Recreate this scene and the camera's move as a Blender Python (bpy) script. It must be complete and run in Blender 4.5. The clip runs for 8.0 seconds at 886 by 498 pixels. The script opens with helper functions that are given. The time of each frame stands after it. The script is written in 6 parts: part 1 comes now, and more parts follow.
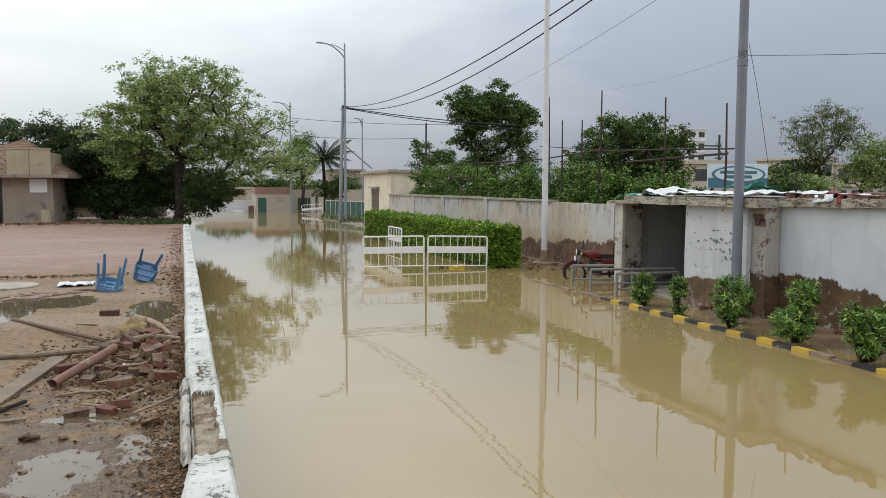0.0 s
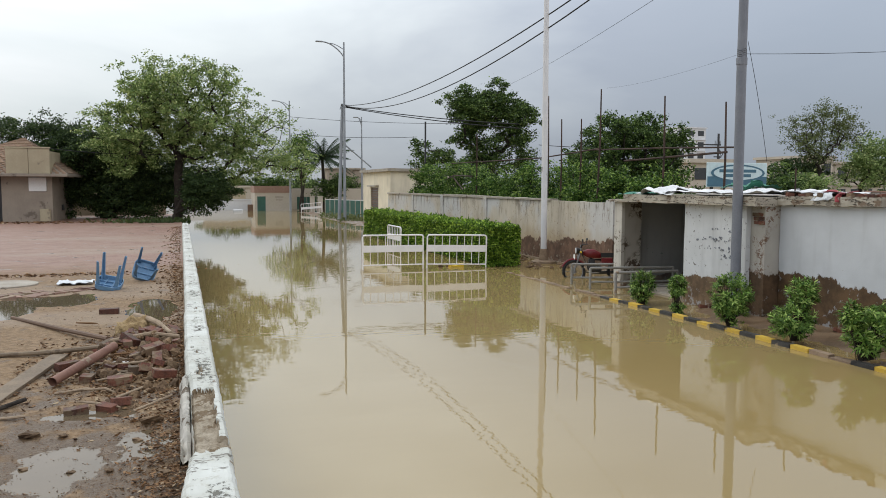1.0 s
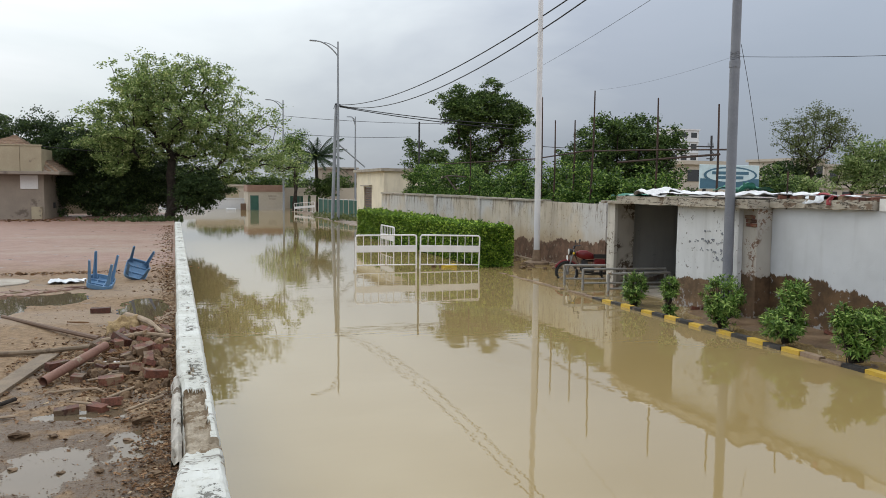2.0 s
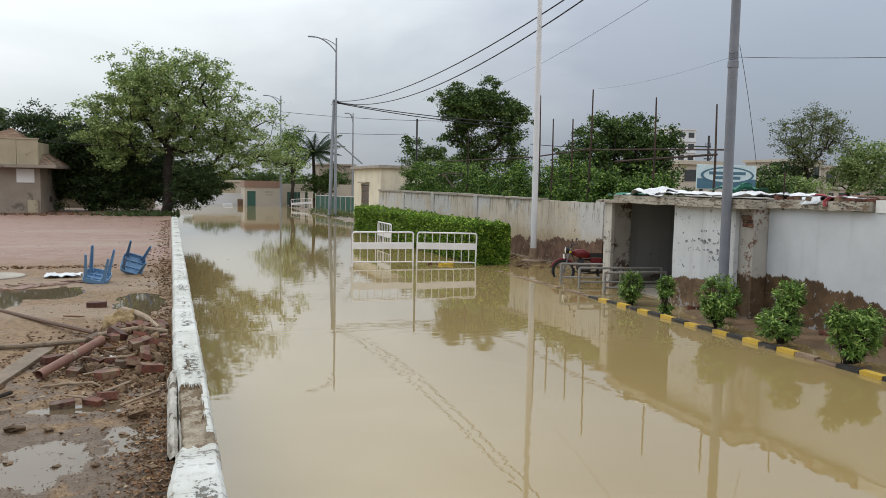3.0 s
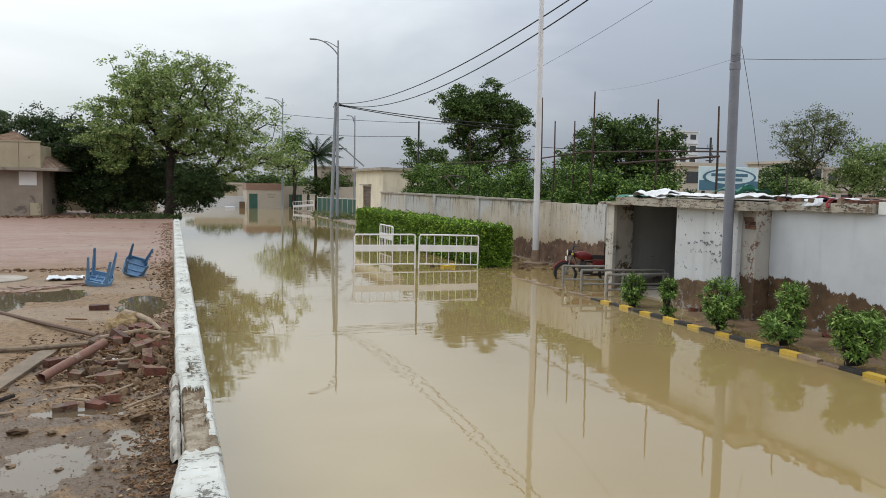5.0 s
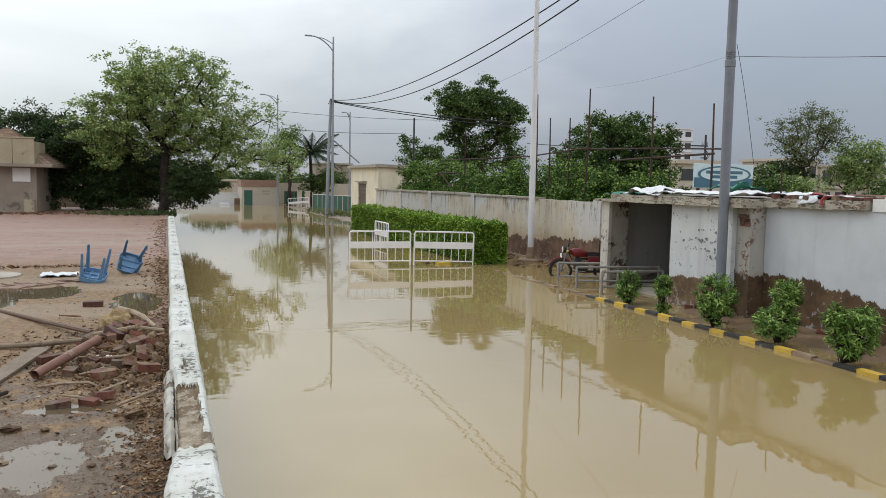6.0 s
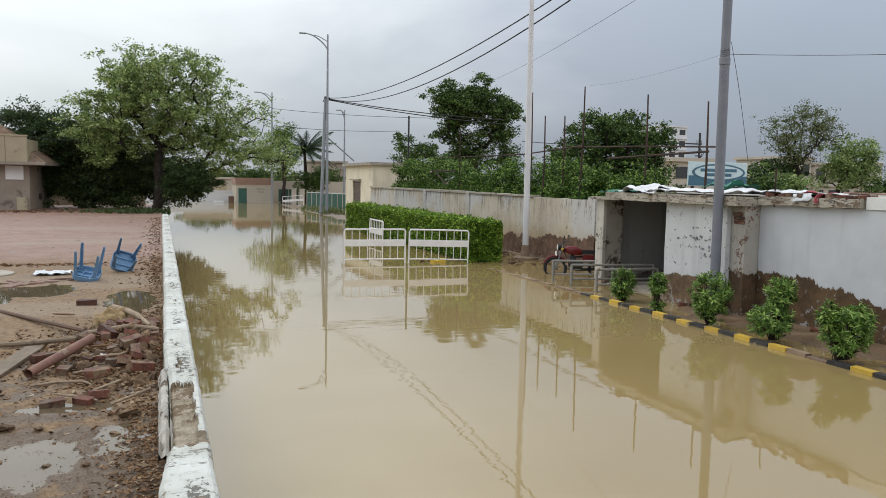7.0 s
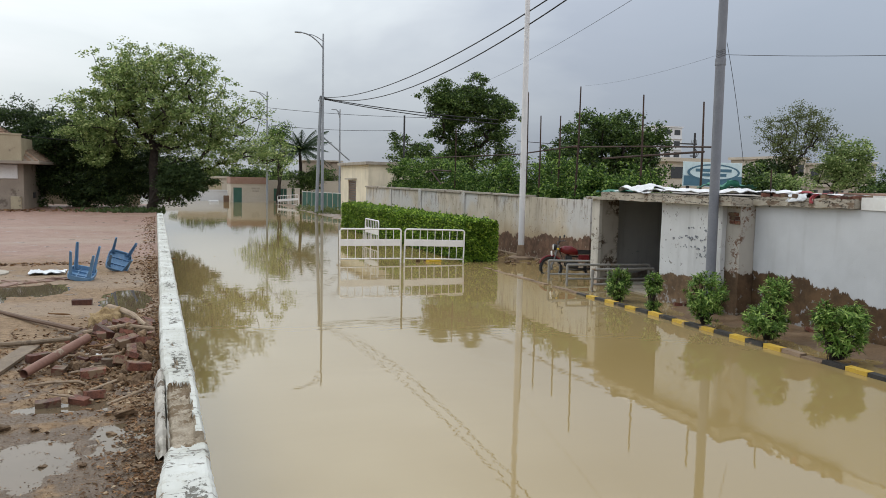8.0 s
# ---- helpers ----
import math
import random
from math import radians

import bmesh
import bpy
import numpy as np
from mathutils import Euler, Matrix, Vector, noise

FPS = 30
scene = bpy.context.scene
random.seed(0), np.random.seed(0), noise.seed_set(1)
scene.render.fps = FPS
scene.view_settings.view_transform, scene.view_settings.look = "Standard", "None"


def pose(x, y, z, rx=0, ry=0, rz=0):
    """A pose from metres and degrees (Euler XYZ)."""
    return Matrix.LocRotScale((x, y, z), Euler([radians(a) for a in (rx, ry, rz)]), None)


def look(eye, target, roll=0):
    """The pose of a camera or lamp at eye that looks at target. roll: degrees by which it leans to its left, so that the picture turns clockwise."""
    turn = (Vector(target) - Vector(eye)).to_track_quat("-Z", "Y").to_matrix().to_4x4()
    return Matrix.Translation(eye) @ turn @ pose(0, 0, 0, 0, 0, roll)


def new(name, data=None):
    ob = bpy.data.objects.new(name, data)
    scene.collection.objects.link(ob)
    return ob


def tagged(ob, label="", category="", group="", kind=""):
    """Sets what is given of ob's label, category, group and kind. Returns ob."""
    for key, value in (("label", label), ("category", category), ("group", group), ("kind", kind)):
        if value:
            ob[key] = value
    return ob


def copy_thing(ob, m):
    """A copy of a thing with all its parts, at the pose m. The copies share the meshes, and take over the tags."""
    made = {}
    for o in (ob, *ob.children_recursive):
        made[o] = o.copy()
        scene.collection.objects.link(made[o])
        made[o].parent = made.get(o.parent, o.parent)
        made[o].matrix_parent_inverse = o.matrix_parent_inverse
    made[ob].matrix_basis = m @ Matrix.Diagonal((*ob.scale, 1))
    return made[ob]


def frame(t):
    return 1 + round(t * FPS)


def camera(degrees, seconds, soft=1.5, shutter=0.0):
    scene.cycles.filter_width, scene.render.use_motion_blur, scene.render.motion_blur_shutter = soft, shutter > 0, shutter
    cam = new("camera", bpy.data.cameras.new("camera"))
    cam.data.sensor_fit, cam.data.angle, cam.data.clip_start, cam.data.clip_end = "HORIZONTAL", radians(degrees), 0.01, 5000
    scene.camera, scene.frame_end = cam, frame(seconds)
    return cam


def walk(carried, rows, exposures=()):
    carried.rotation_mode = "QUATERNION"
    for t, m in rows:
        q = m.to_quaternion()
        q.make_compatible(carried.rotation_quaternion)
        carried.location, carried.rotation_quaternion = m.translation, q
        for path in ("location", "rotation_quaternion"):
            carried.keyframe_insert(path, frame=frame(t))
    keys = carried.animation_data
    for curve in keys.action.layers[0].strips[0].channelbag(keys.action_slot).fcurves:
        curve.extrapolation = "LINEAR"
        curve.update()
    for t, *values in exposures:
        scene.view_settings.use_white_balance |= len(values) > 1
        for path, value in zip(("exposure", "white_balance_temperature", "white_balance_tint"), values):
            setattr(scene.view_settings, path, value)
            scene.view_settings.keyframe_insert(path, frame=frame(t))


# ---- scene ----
cam = camera(59.9, 8.0, soft=0.9)
PATH = [
    (0, (0.0, -0.019, 2.453), (0.64, 1.868, 2.293), 0.2),
    (0.5, (-0.006, -0.027, 2.456), (0.625, 1.864, 2.295), -0.0),
    (1, (-0.004, -0.026, 2.447), (0.638, 1.861, 2.284), 0.2),
    (1.5, (-0.001, -0.025, 2.457), (0.65, 1.859, 2.296), 0.3),
    (3, (-0.009, -0.029, 2.454), (0.658, 1.849, 2.285), 1.1),
    (3.5, (-0.013, -0.026, 2.453), (0.64, 1.857, 2.287), 1.0),
    (4, (-0.008, -0.028, 2.456), (0.651, 1.853, 2.286), 0.9),
    (4.5, (-0.013, -0.027, 2.457), (0.647, 1.853, 2.295), 1.0),
    (6, (-0.008, -0.014, 2.452), (0.666, 1.861, 2.281), 1.1),
    (6.5, (-0.007, -0.014, 2.457), (0.677, 1.858, 2.283), 1.2),
    (7, (-0.01, -0.004, 2.451), (0.677, 1.866, 2.275), 1.1),
    (7.5, (-0.02, -0.004, 2.452), (0.661, 1.868, 2.276), 1.2),
    (8, (-0.024, 0.004, 2.455), (0.675, 1.87, 2.278), 1.2),
]
walk(cam, [(t, look(eye, target, roll)) for t, eye, target, roll in PATH])

# ---- light ----
scene.view_settings.exposure = 0.0
world = bpy.data.worlds.new("overcast_sky")
scene.world = world
world.use_nodes = True
wn, wl = world.node_tree.nodes, world.node_tree.links
wn.clear()


def wnode(kind, **ins):
    n = wn.new(kind)
    for k, v in ins.items():
        n.inputs[k.replace("_", " ")].default_value = v
    return n


def wmath(op, a, b):
    n = wn.new("ShaderNodeMath")
    n.operation = op
    for i, v in enumerate((a, b)):
        if isinstance(v, (int, float)):
            n.inputs[i].default_value = v
        else:
            wl.new(v, n.inputs[i])
    return n.outputs[0]


sky = wn.new("ShaderNodeTexSky")
sky.sky_type, sky.sun_disc = "NISHITA", False
sky.sun_elevation, sky.sun_rotation = radians(55), radians(-50)
wtc = wn.new("ShaderNodeTexCoord")
wsep = wn.new("ShaderNodeSeparateXYZ")
wl.new(wtc.outputs["Generated"], wsep.inputs[0])
glow = wn.new("ShaderNodeVectorMath")
glow.operation = "DOT_PRODUCT"
wl.new(wtc.outputs["Generated"], glow.inputs[0])
glow.inputs[1].default_value = Vector((-0.42, 0.72, 0.55)).normalized()
wmap = wn.new("ShaderNodeMapping")
wmap.inputs["Scale"].default_value = (1.3, 1.3, 4.0)
wl.new(wtc.outputs["Generated"], wmap.inputs[0])
wnz = wnode("ShaderNodeTexNoise", Scale=1.6, Detail=5.0, Roughness=0.55, Distortion=0.3)
wl.new(wmap.outputs[0], wnz.inputs["Vector"])
amount = wmath("ADD", glow.outputs["Value"], wmath("MULTIPLY", wmath("SUBTRACT", wnz.outputs["Fac"], 0.5), 0.55))
wramp = wn.new("ShaderNodeValToRGB")
wl.new(amount, wramp.inputs[0])
el = wramp.color_ramp.elements
el[0].position, el[0].color = 0.0, (0.80, 0.82, 0.86, 1)
el[1].position, el[1].color = 1.0, (1.12, 1.14, 1.16, 1)
for pos, col in ((0.12, (0.42, 0.475, 0.56, 1)), (0.24, (0.405, 0.46, 0.545, 1)), (0.46, (0.45, 0.50, 0.585, 1)), (0.66, (0.65, 0.70, 0.755, 1)), (0.82, (0.90, 0.96, 0.98, 1))):
    e = el.new(pos)
    e.color = col
zen = wn.new("ShaderNodeMapRange")
wl.new(wsep.outputs["Z"], zen.inputs["Value"])
zen.inputs["From Min"].default_value, zen.inputs["From Max"].default_value = 0.22, 0.50
zen.inputs["To Min"].default_value, zen.inputs["To Max"].default_value = 1.0, 1.65
low = wn.new("ShaderNodeMapRange")
wl.new(wsep.outputs["Z"], low.inputs["Value"])
low.inputs["From Min"].default_value, low.inputs["From Max"].default_value = 0.03, 0.25
low.inputs["To Min"].default_value, low.inputs["To Max"].default_value = 0.70, 1.15
wmul = wn.new("ShaderNodeVectorMath")
wmul.operation = "SCALE"
wl.new(wramp.outputs[0], wmul.inputs[0])
wl.new(wmath("MULTIPLY", zen.outputs[0], low.outputs[0]), wmul.inputs["Scale"])
bg_cloud, bg_sky, wadd = wnode("ShaderNodeBackground", Strength=0.95), wnode("ShaderNodeBackground", Strength=0.008), wn.new("ShaderNodeAddShader")
wl.new(wmul.outputs[0], bg_cloud.inputs[0])
wl.new(sky.outputs[0], bg_sky.inputs[0])
wl.new(bg_cloud.outputs[0], wadd.inputs[0])
wl.new(bg_sky.outputs[0], wadd.inputs[1])
wout = wn.new("ShaderNodeOutputWorld")
wl.new(wadd.outputs[0], wout.inputs[0])
sun = new("sun", bpy.data.lights.new("sun", "SUN"))
sun.data.energy, sun.data.angle, sun.data.color = 0.5, radians(25), (1.0, 0.97, 0.92)
sun.matrix_world = look((-18, 12, 32), (0, 0, 0))


# ---- materials ----
class Nodes:
    """A material under construction, with short calls for the nodes it needs."""

    def __init__(self, name):
        self.m = bpy.data.materials.new(name)
        self.m.use_nodes = True
        self.n, self.l = self.m.node_tree.nodes, self.m.node_tree.links
        self.bsdf = self.n["Principled BSDF"]
        self.out = self.n["Material Output"]
        geo = self.n.new("ShaderNodeNewGeometry")
        self.pos, self.island = geo.outputs["Position"], geo.outputs["Random Per Island"]
        self.obj = self.n.new("ShaderNodeTexCoord").outputs["Object"]
        self.rand = self.n.new("ShaderNodeObjectInfo").outputs["Random"]

    def put(self, sock, v):
        if hasattr(v, "is_output"):
            self.l.new(v, sock)
        elif isinstance(v, (tuple, list)) and len(v) == 3 and sock.type == "RGBA":
            sock.default_value = (*v, 1)
        else:
            sock.default_value = v

    def math(self, op, a, b=0.0, clamp=False):
        n = self.n.new("ShaderNodeMath")
        n.operation, n.use_clamp = op, clamp
        self.put(n.inputs[0], a)
        self.put(n.inputs[1], b)
        return n.outputs[0]

    def noise(self, scale, detail=4.0, rough=0.55, stretch=None, vec=None, distort=0.0):
        n = self.n.new("ShaderNodeTexNoise")
        v = vec or self.pos
        if stretch:
            mp = self.n.new("ShaderNodeMapping")
            mp.inputs["Scale"].default_value = stretch
            self.l.new(v, mp.inputs[0])
            v = mp.outputs[0]
        self.l.new(v, n.inputs["Vector"])
        n.inputs["Scale"].default_value, n.inputs["Detail"].default_value = scale, detail
        n.inputs["Roughness"].default_value, n.inputs["Distortion"].default_value = rough, distort
        return n.outputs["Fac"]

    def voronoi(self, scale, vec=None):
        n = self.n.new("ShaderNodeTexVoronoi")
        self.l.new(vec or self.pos, n.inputs["Vector"])
        n.inputs["Scale"].default_value = scale
        return n

    def step(self, v, lo, hi, a=0.0, b=1.0):
        n = self.n.new("ShaderNodeMapRange")
        n.interpolation_type = "SMOOTHSTEP"
        self.put(n.inputs["Value"], v)
        for k, x in zip(("From Min", "From Max", "To Min", "To Max"), (lo, hi, a, b)):
            n.inputs[k].default_value = x
        return n.outputs[0]

    def mix(self, f, a, b):
        n = self.n.new("ShaderNodeMix")
        n.data_type = "RGBA"
        self.put(n.inputs[0], f)
        self.put(n.inputs[6], a)
        self.put(n.inputs[7], b)
        return n.outputs[2]

    def axis(self, i, vec=None):
        n = self.n.new("ShaderNodeSeparateXYZ")
        self.l.new(vec or self.pos, n.inputs[0])
        return n.outputs[i]

    def bump(self, height, strength=0.3, dist=0.01, base=None):
        n = self.n.new("ShaderNodeBump")
        n.inputs["Strength"].default_value, n.inputs["Distance"].default_value = strength, dist
        self.put(n.inputs["Height"], height)
        if base is not None:
            self.l.new(base, n.inputs["Normal"])
        return n.outputs[0]

    def done(self, color, rough=0.8, bump=None, metal=0.0, spec=0.5, **more):
        self.put(self.bsdf.inputs["Base Color"], color)
        self.put(self.bsdf.inputs["Roughness"], rough)
        self.put(self.bsdf.inputs["Metallic"], metal)
        self.put(self.bsdf.inputs["Specular IOR Level"], spec)
        if bump is not None:
            self.l.new(bump, self.bsdf.inputs["Normal"])
        for k, v in more.items():
            self.put(self.bsdf.inputs[k.replace("_", " ")], v)
        return self.m


def grainy(name, c1, c2, scale=3.0, fine=40.0, rough=0.8, bump=0.3, dist=0.01, metal=0.0, spec=0.4, vary=0.0, dirt=None, dirt_at=0.6, wet=0.0):
    """Two colours mixed at two scales, with dirt patches, fine relief and a shift from object to object."""
    m = Nodes(name)
    a, b = m.noise(scale), m.noise(fine, 3.0)
    mixf = m.step(m.math("ADD", m.math("MULTIPLY", a, 0.65), m.math("MULTIPLY", b, 0.35)), 0.35, 0.65)
    col = m.mix(mixf, c1, c2)
    if dirt:
        col = m.mix(m.step(m.noise(scale * 0.7, 6.0, 0.65), dirt_at, dirt_at + 0.06), col, dirt)
    if vary:
        hs = m.n.new("ShaderNodeHueSaturation")
        m.put(hs.inputs["Color"], col)
        m.put(hs.inputs["Value"], m.math("ADD", m.math("MULTIPLY", m.rand, 2 * vary), 1 - vary))
        col = hs.outputs[0]
    r = m.step(a, 0.35, 0.65, rough - wet, rough)
    return m.done(col, r, m.bump(m.math("ADD", a, m.math("MULTIPLY", b, 0.6)), bump, dist), metal, spec)


def plaster(name, paint, under, stain, level, wave=0.25, flakes=0.7, streak=0.2, tilt=0.0, damp=0.0):
    """Old painted plaster: flaked patches, run-off streaks, and a ragged soaked zone that rises to about the given height."""
    m = Nodes(name)
    z = m.axis(2)
    wide, ragged = m.noise(0.9, 2.0), m.noise(5.5, 7.0, 0.72, (1, 1, 0.5))
    level = m.math("ADD", level, m.math("MINIMUM", m.math("MULTIPLY", m.math("SUBTRACT", m.axis(1), 10.0), tilt), 0.12))
    edge = m.math("ADD", level, m.math("ADD", m.math("MULTIPLY", m.math("SUBTRACT", wide, 0.5), wave * 3), m.math("MULTIPLY", m.math("SUBTRACT", ragged, 0.5), wave * 2.6)))
    soaked = m.step(m.math("SUBTRACT", edge, z), -0.012, 0.012)
    runs = m.step(m.noise(2.0, 6.0, 0.65, (1.6, 1.6, 0.16)), 0.48, 0.72)
    big = m.noise(1.1, 4.0)
    col = m.mix(m.step(big, 0.3, 0.7), paint, tuple(c * 0.86 for c in paint))
    col = m.mix(m.math("MULTIPLY", runs, streak), col, tuple(c * 0.45 for c in under))
    if damp:
        col = m.mix(m.step(m.noise(0.42, 4.0, 0.6), 0.44, 0.58, 0.0, 0.8), col, (0.50, 0.50, 0.49))
        tide = m.math("ADD", z, m.math("MULTIPLY", m.noise(1.5, 5.0, 0.65, (1, 1, 0.6)), 1.3))
        col = m.mix(m.step(tide, 1.25, 2.0, damp, 0.0), col, (0.36, 0.26, 0.14))
        top = m.math("MULTIPLY", m.step(m.noise(5.0, 6.0, 0.75, (1, 1, 0.18)), 0.52, 0.60), m.step(z, 1.1, 1.9, 0.0, 0.75))
        col = m.mix(top, col, (0.13, 0.10, 0.075))
    flake = m.math("MULTIPLY", m.step(m.noise(11.0, 6.0, 0.7), flakes, flakes + 0.03), m.step(m.noise(1.6, 2.0), 0.43, 0.54))
    col = m.mix(flake, col, under)
    mud = m.mix(m.step(m.noise(3.0, 6.0, 0.7), 0.35, 0.68), stain, tuple(c * 2.1 for c in stain))
    left = m.step(m.math("ADD", m.noise(7.0, 6.0, 0.7), m.step(z, 0.0, 0.5, 0.10, 0.0)), 0.62, 0.66)
    mud = m.mix(m.math("MULTIPLY", left, 0.8), mud, tuple(c * 0.6 for c in paint))
    col = m.mix(soaked, col, mud)
    grit = m.noise(60.0, 3.0)
    hgt = m.math("SUBTRACT", m.math("ADD", m.math("MULTIPLY", big, 0.5), m.math("MULTIPLY", grit, 0.25)), m.math("MULTIPLY", m.math("MAXIMUM", soaked, flake), 0.7))
    return m.done(col, m.math("SUBTRACT", 0.85, m.math("MULTIPLY", soaked, 0.15)), m.bump(hgt, 0.5, 0.012), 0.0, 0.3)


def foliage(name, dark, light, yellow=None, share=0.12):
    m = Nodes(name)
    col = m.mix(m.island, dark, light)
    col = m.mix(m.step(m.noise(0.9, 2.0), 0.35, 0.65, 0.0, 0.35), col, tuple(c * 0.7 for c in dark))
    if yellow:
        n = m.n.new("ShaderNodeTexWhiteNoise")
        n.noise_dimensions = "1D"
        m.l.new(m.island, n.inputs["W"])
        col = m.mix(m.step(n.outputs["Value"], 1 - share, 1 - share + 0.02), col, yellow)
    m.done(col, 0.5, None, 0.0, 0.2)
    tr = m.n.new("ShaderNodeBsdfTranslucent")
    m.put(tr.inputs["Color"], col)
    mx = m.n.new("ShaderNodeMixShader")
    mx.inputs[0].default_value = 0.28
    m.l.new(m.bsdf.outputs[0], mx.inputs[1])
    m.l.new(tr.outputs[0], mx.inputs[2])
    m.l.new(mx.outputs[0], m.out.inputs[0])
    return m.m


def flood():
    """Still, silty water: brown body, sharp reflection, faint drifting film."""
    m = Nodes("muddy_flood_water")
    silt = m.noise(0.10, 3.0, 0.5, (1, 0.6, 1))
    col = m.mix(m.step(silt, 0.3, 0.7), (0.283, 0.203, 0.078), (0.308, 0.228, 0.106))
    film = m.step(m.noise(0.5, 6.0, 0.6, (1.0, 0.35, 1), distort=0.8), 0.56, 0.72)
    col = m.mix(m.math("MULTIPLY", film, 0.2), col, (0.33, 0.27, 0.16))
    swell = m.noise(3.0, 2.0, 0.4, (0.55, 1.5, 1))
    fine = m.math("MULTIPLY", m.noise(14.0, 2.0, 0.5, (0.45, 1.6, 1)), m.step(m.noise(0.35, 2.0), 0.38, 0.62, 0.02, 0.10))
    rip = m.math("ADD", swell, fine)
    return m.done(col, m.step(film, 0, 1, 0.012, 0.05), m.bump(rip, 0.20, 0.006), 0.0, 0.5, IOR=1.66)


def puddle_water():
    m = Nodes("puddle_water")
    col = m.mix(m.noise(3.0), (0.095, 0.072, 0.045), (0.14, 0.105, 0.066))
    return m.done(col, 0.03, m.bump(m.noise(6.0, 2.0), 0.03, 0.004), 0.0, 0.5, IOR=1.333)


def terrace():
    """Silted forecourt: tan mud, washed red paving farther back, dark wet patches, grit."""
    m = Nodes("silted_forecourt")
    y, x = m.axis(1), m.axis(0)
    a, b, c = m.noise(1.4, 5.0), m.noise(14.0, 5.0, 0.65), m.noise(70.0, 3.0, 0.6)
    mud = m.mix(m.step(b, 0.35, 0.65), (0.162, 0.098, 0.046), (0.265, 0.175, 0.094))
    red = m.mix(m.step(m.noise(3.0, 5.0), 0.3, 0.7), (0.22, 0.115, 0.085), (0.29, 0.175, 0.135))
    bed = m.math("ADD", y, m.math("MULTIPLY", m.math("SUBTRACT", a, 0.5), 5.0))
    col = m.mix(m.step(bed, 13.5, 18.0, 0.0, 0.85), mud, red)
    col = m.mix(m.step(m.noise(0.35, 3.0, 0.5, (0.4, 1.4, 1)), 0.52, 0.66, 0.0, 0.55), col, (0.30, 0.23, 0.165))
    wetness = m.step(m.math("ADD", m.math("MULTIPLY", m.math("SUBTRACT", m.noise(2.3, 4.0), 0.5), 1.6), m.step(y, 4.0, 9.0, 0.5, 0.10)), 0.25, 0.42)
    col = m.mix(m.math("MULTIPLY", wetness, 0.72), col, (0.066, 0.040, 0.021))
    specks = m.step(m.voronoi(26.0).outputs["Distance"], 0.10, 0.16, 1.0, 0.0)
    col = m.mix(m.math("MULTIPLY", specks, m.math("MULTIPLY", m.step(y, 9.0, 13.0, 1.0, 0.0), m.step(m.noise(1.7, 2.0), 0.5, 0.62, 0.0, 0.8))), col, (0.07, 0.045, 0.03))
    rough = m.math("SUBTRACT", 0.80, m.math("MULTIPLY", wetness, 0.34))
    rough = m.math("SUBTRACT", rough, m.step(bed, 14.0, 18.0, 0.0, 0.22))
    h = m.math("ADD", m.math("MULTIPLY", b, 0.8), m.math("MULTIPLY", c, 0.5))
    return m.done(col, rough, m.bump(h, 0.9, 0.03), 0.0, 0.45)


def parapet_paint():
    """Old whitewash: grey-green weathering, scuffs through to cement, fine cracks across, splashed mud at the foot."""
    m = Nodes("scuffed_whitewash")
    x = m.axis(0)
    a, b, f = m.noise(16.0, 6.0, 0.7), m.noise(2.2, 4.0, 0.6), m.noise(55.0, 3.0, 0.6)
    white = m.mix(m.step(b, 0.3, 0.7), (0.60, 0.61, 0.57), (0.45, 0.45, 0.40))
    white = m.mix(m.step(a, 0.52, 0.66, 0.0, 0.5), white, (0.36, 0.34, 0.27))
    mid = m.step(m.math("ABSOLUTE", m.math("SUBTRACT", x, 0.13)), 0.035, 0.085, 1.0, 0.0)
    patch = m.math("MULTIPLY", mid, m.step(m.noise(1.1, 2.0, 0.5, (0.3, 1, 1)), 0.47, 0.6))
    scuff = m.step(m.math("ADD", m.noise(24.0, 5.0, 0.72, (1, 0.75, 1)), m.math("MULTIPLY", patch, 0.14)), 0.635, 0.675)
    col = m.mix(m.math("MULTIPLY", scuff, 0.9), white, (0.10, 0.095, 0.075))
    bare = m.step(m.noise(7.0, 6.0, 0.7), 0.64, 0.67)
    col = m.mix(bare, col, (0.25, 0.20, 0.145))
    crack = m.step(m.math("ABSOLUTE", m.math("SUBTRACT", m.noise(1.6, 5.0, 0.6, (0.5, 1.6, 1)), 0.5)), 0.002, 0.006, 1.0, 0.0)
    col = m.mix(m.math("MULTIPLY", crack, 0.8), col, (0.12, 0.10, 0.08))
    foot = m.step(m.math("ADD", m.axis(2), m.math("MULTIPLY", a, 0.2)), 0.98, 1.12, 0.8, 0.0)
    col = m.mix(foot, col, (0.22, 0.16, 0.105))
    h = m.math("SUBTRACT", m.math("ADD", m.math("MULTIPLY", a, 0.5), m.math("MULTIPLY", f, 0.25)), m.math("ADD", scuff, m.math("ADD", bare, crack)))
    return m.done(col, 0.78, m.bump(h, 0.6, 0.012), 0.0, 0.3)


def crumbs():
    m = Nodes("leaf_litter")
    col = m.mix(m.island, (0.065, 0.034, 0.018), (0.26, 0.145, 0.068))
    n = m.n.new("ShaderNodeTexWhiteNoise")
    n.noise_dimensions = "1D"
    m.l.new(m.island, n.inputs["W"])
    col = m.mix(m.step(n.outputs["Value"], 0.9, 0.92), col, (0.36, 0.27, 0.17))
    return m.done(col, 0.8, m.bump(m.noise(60.0), 0.5, 0.005), 0.0, 0.3)


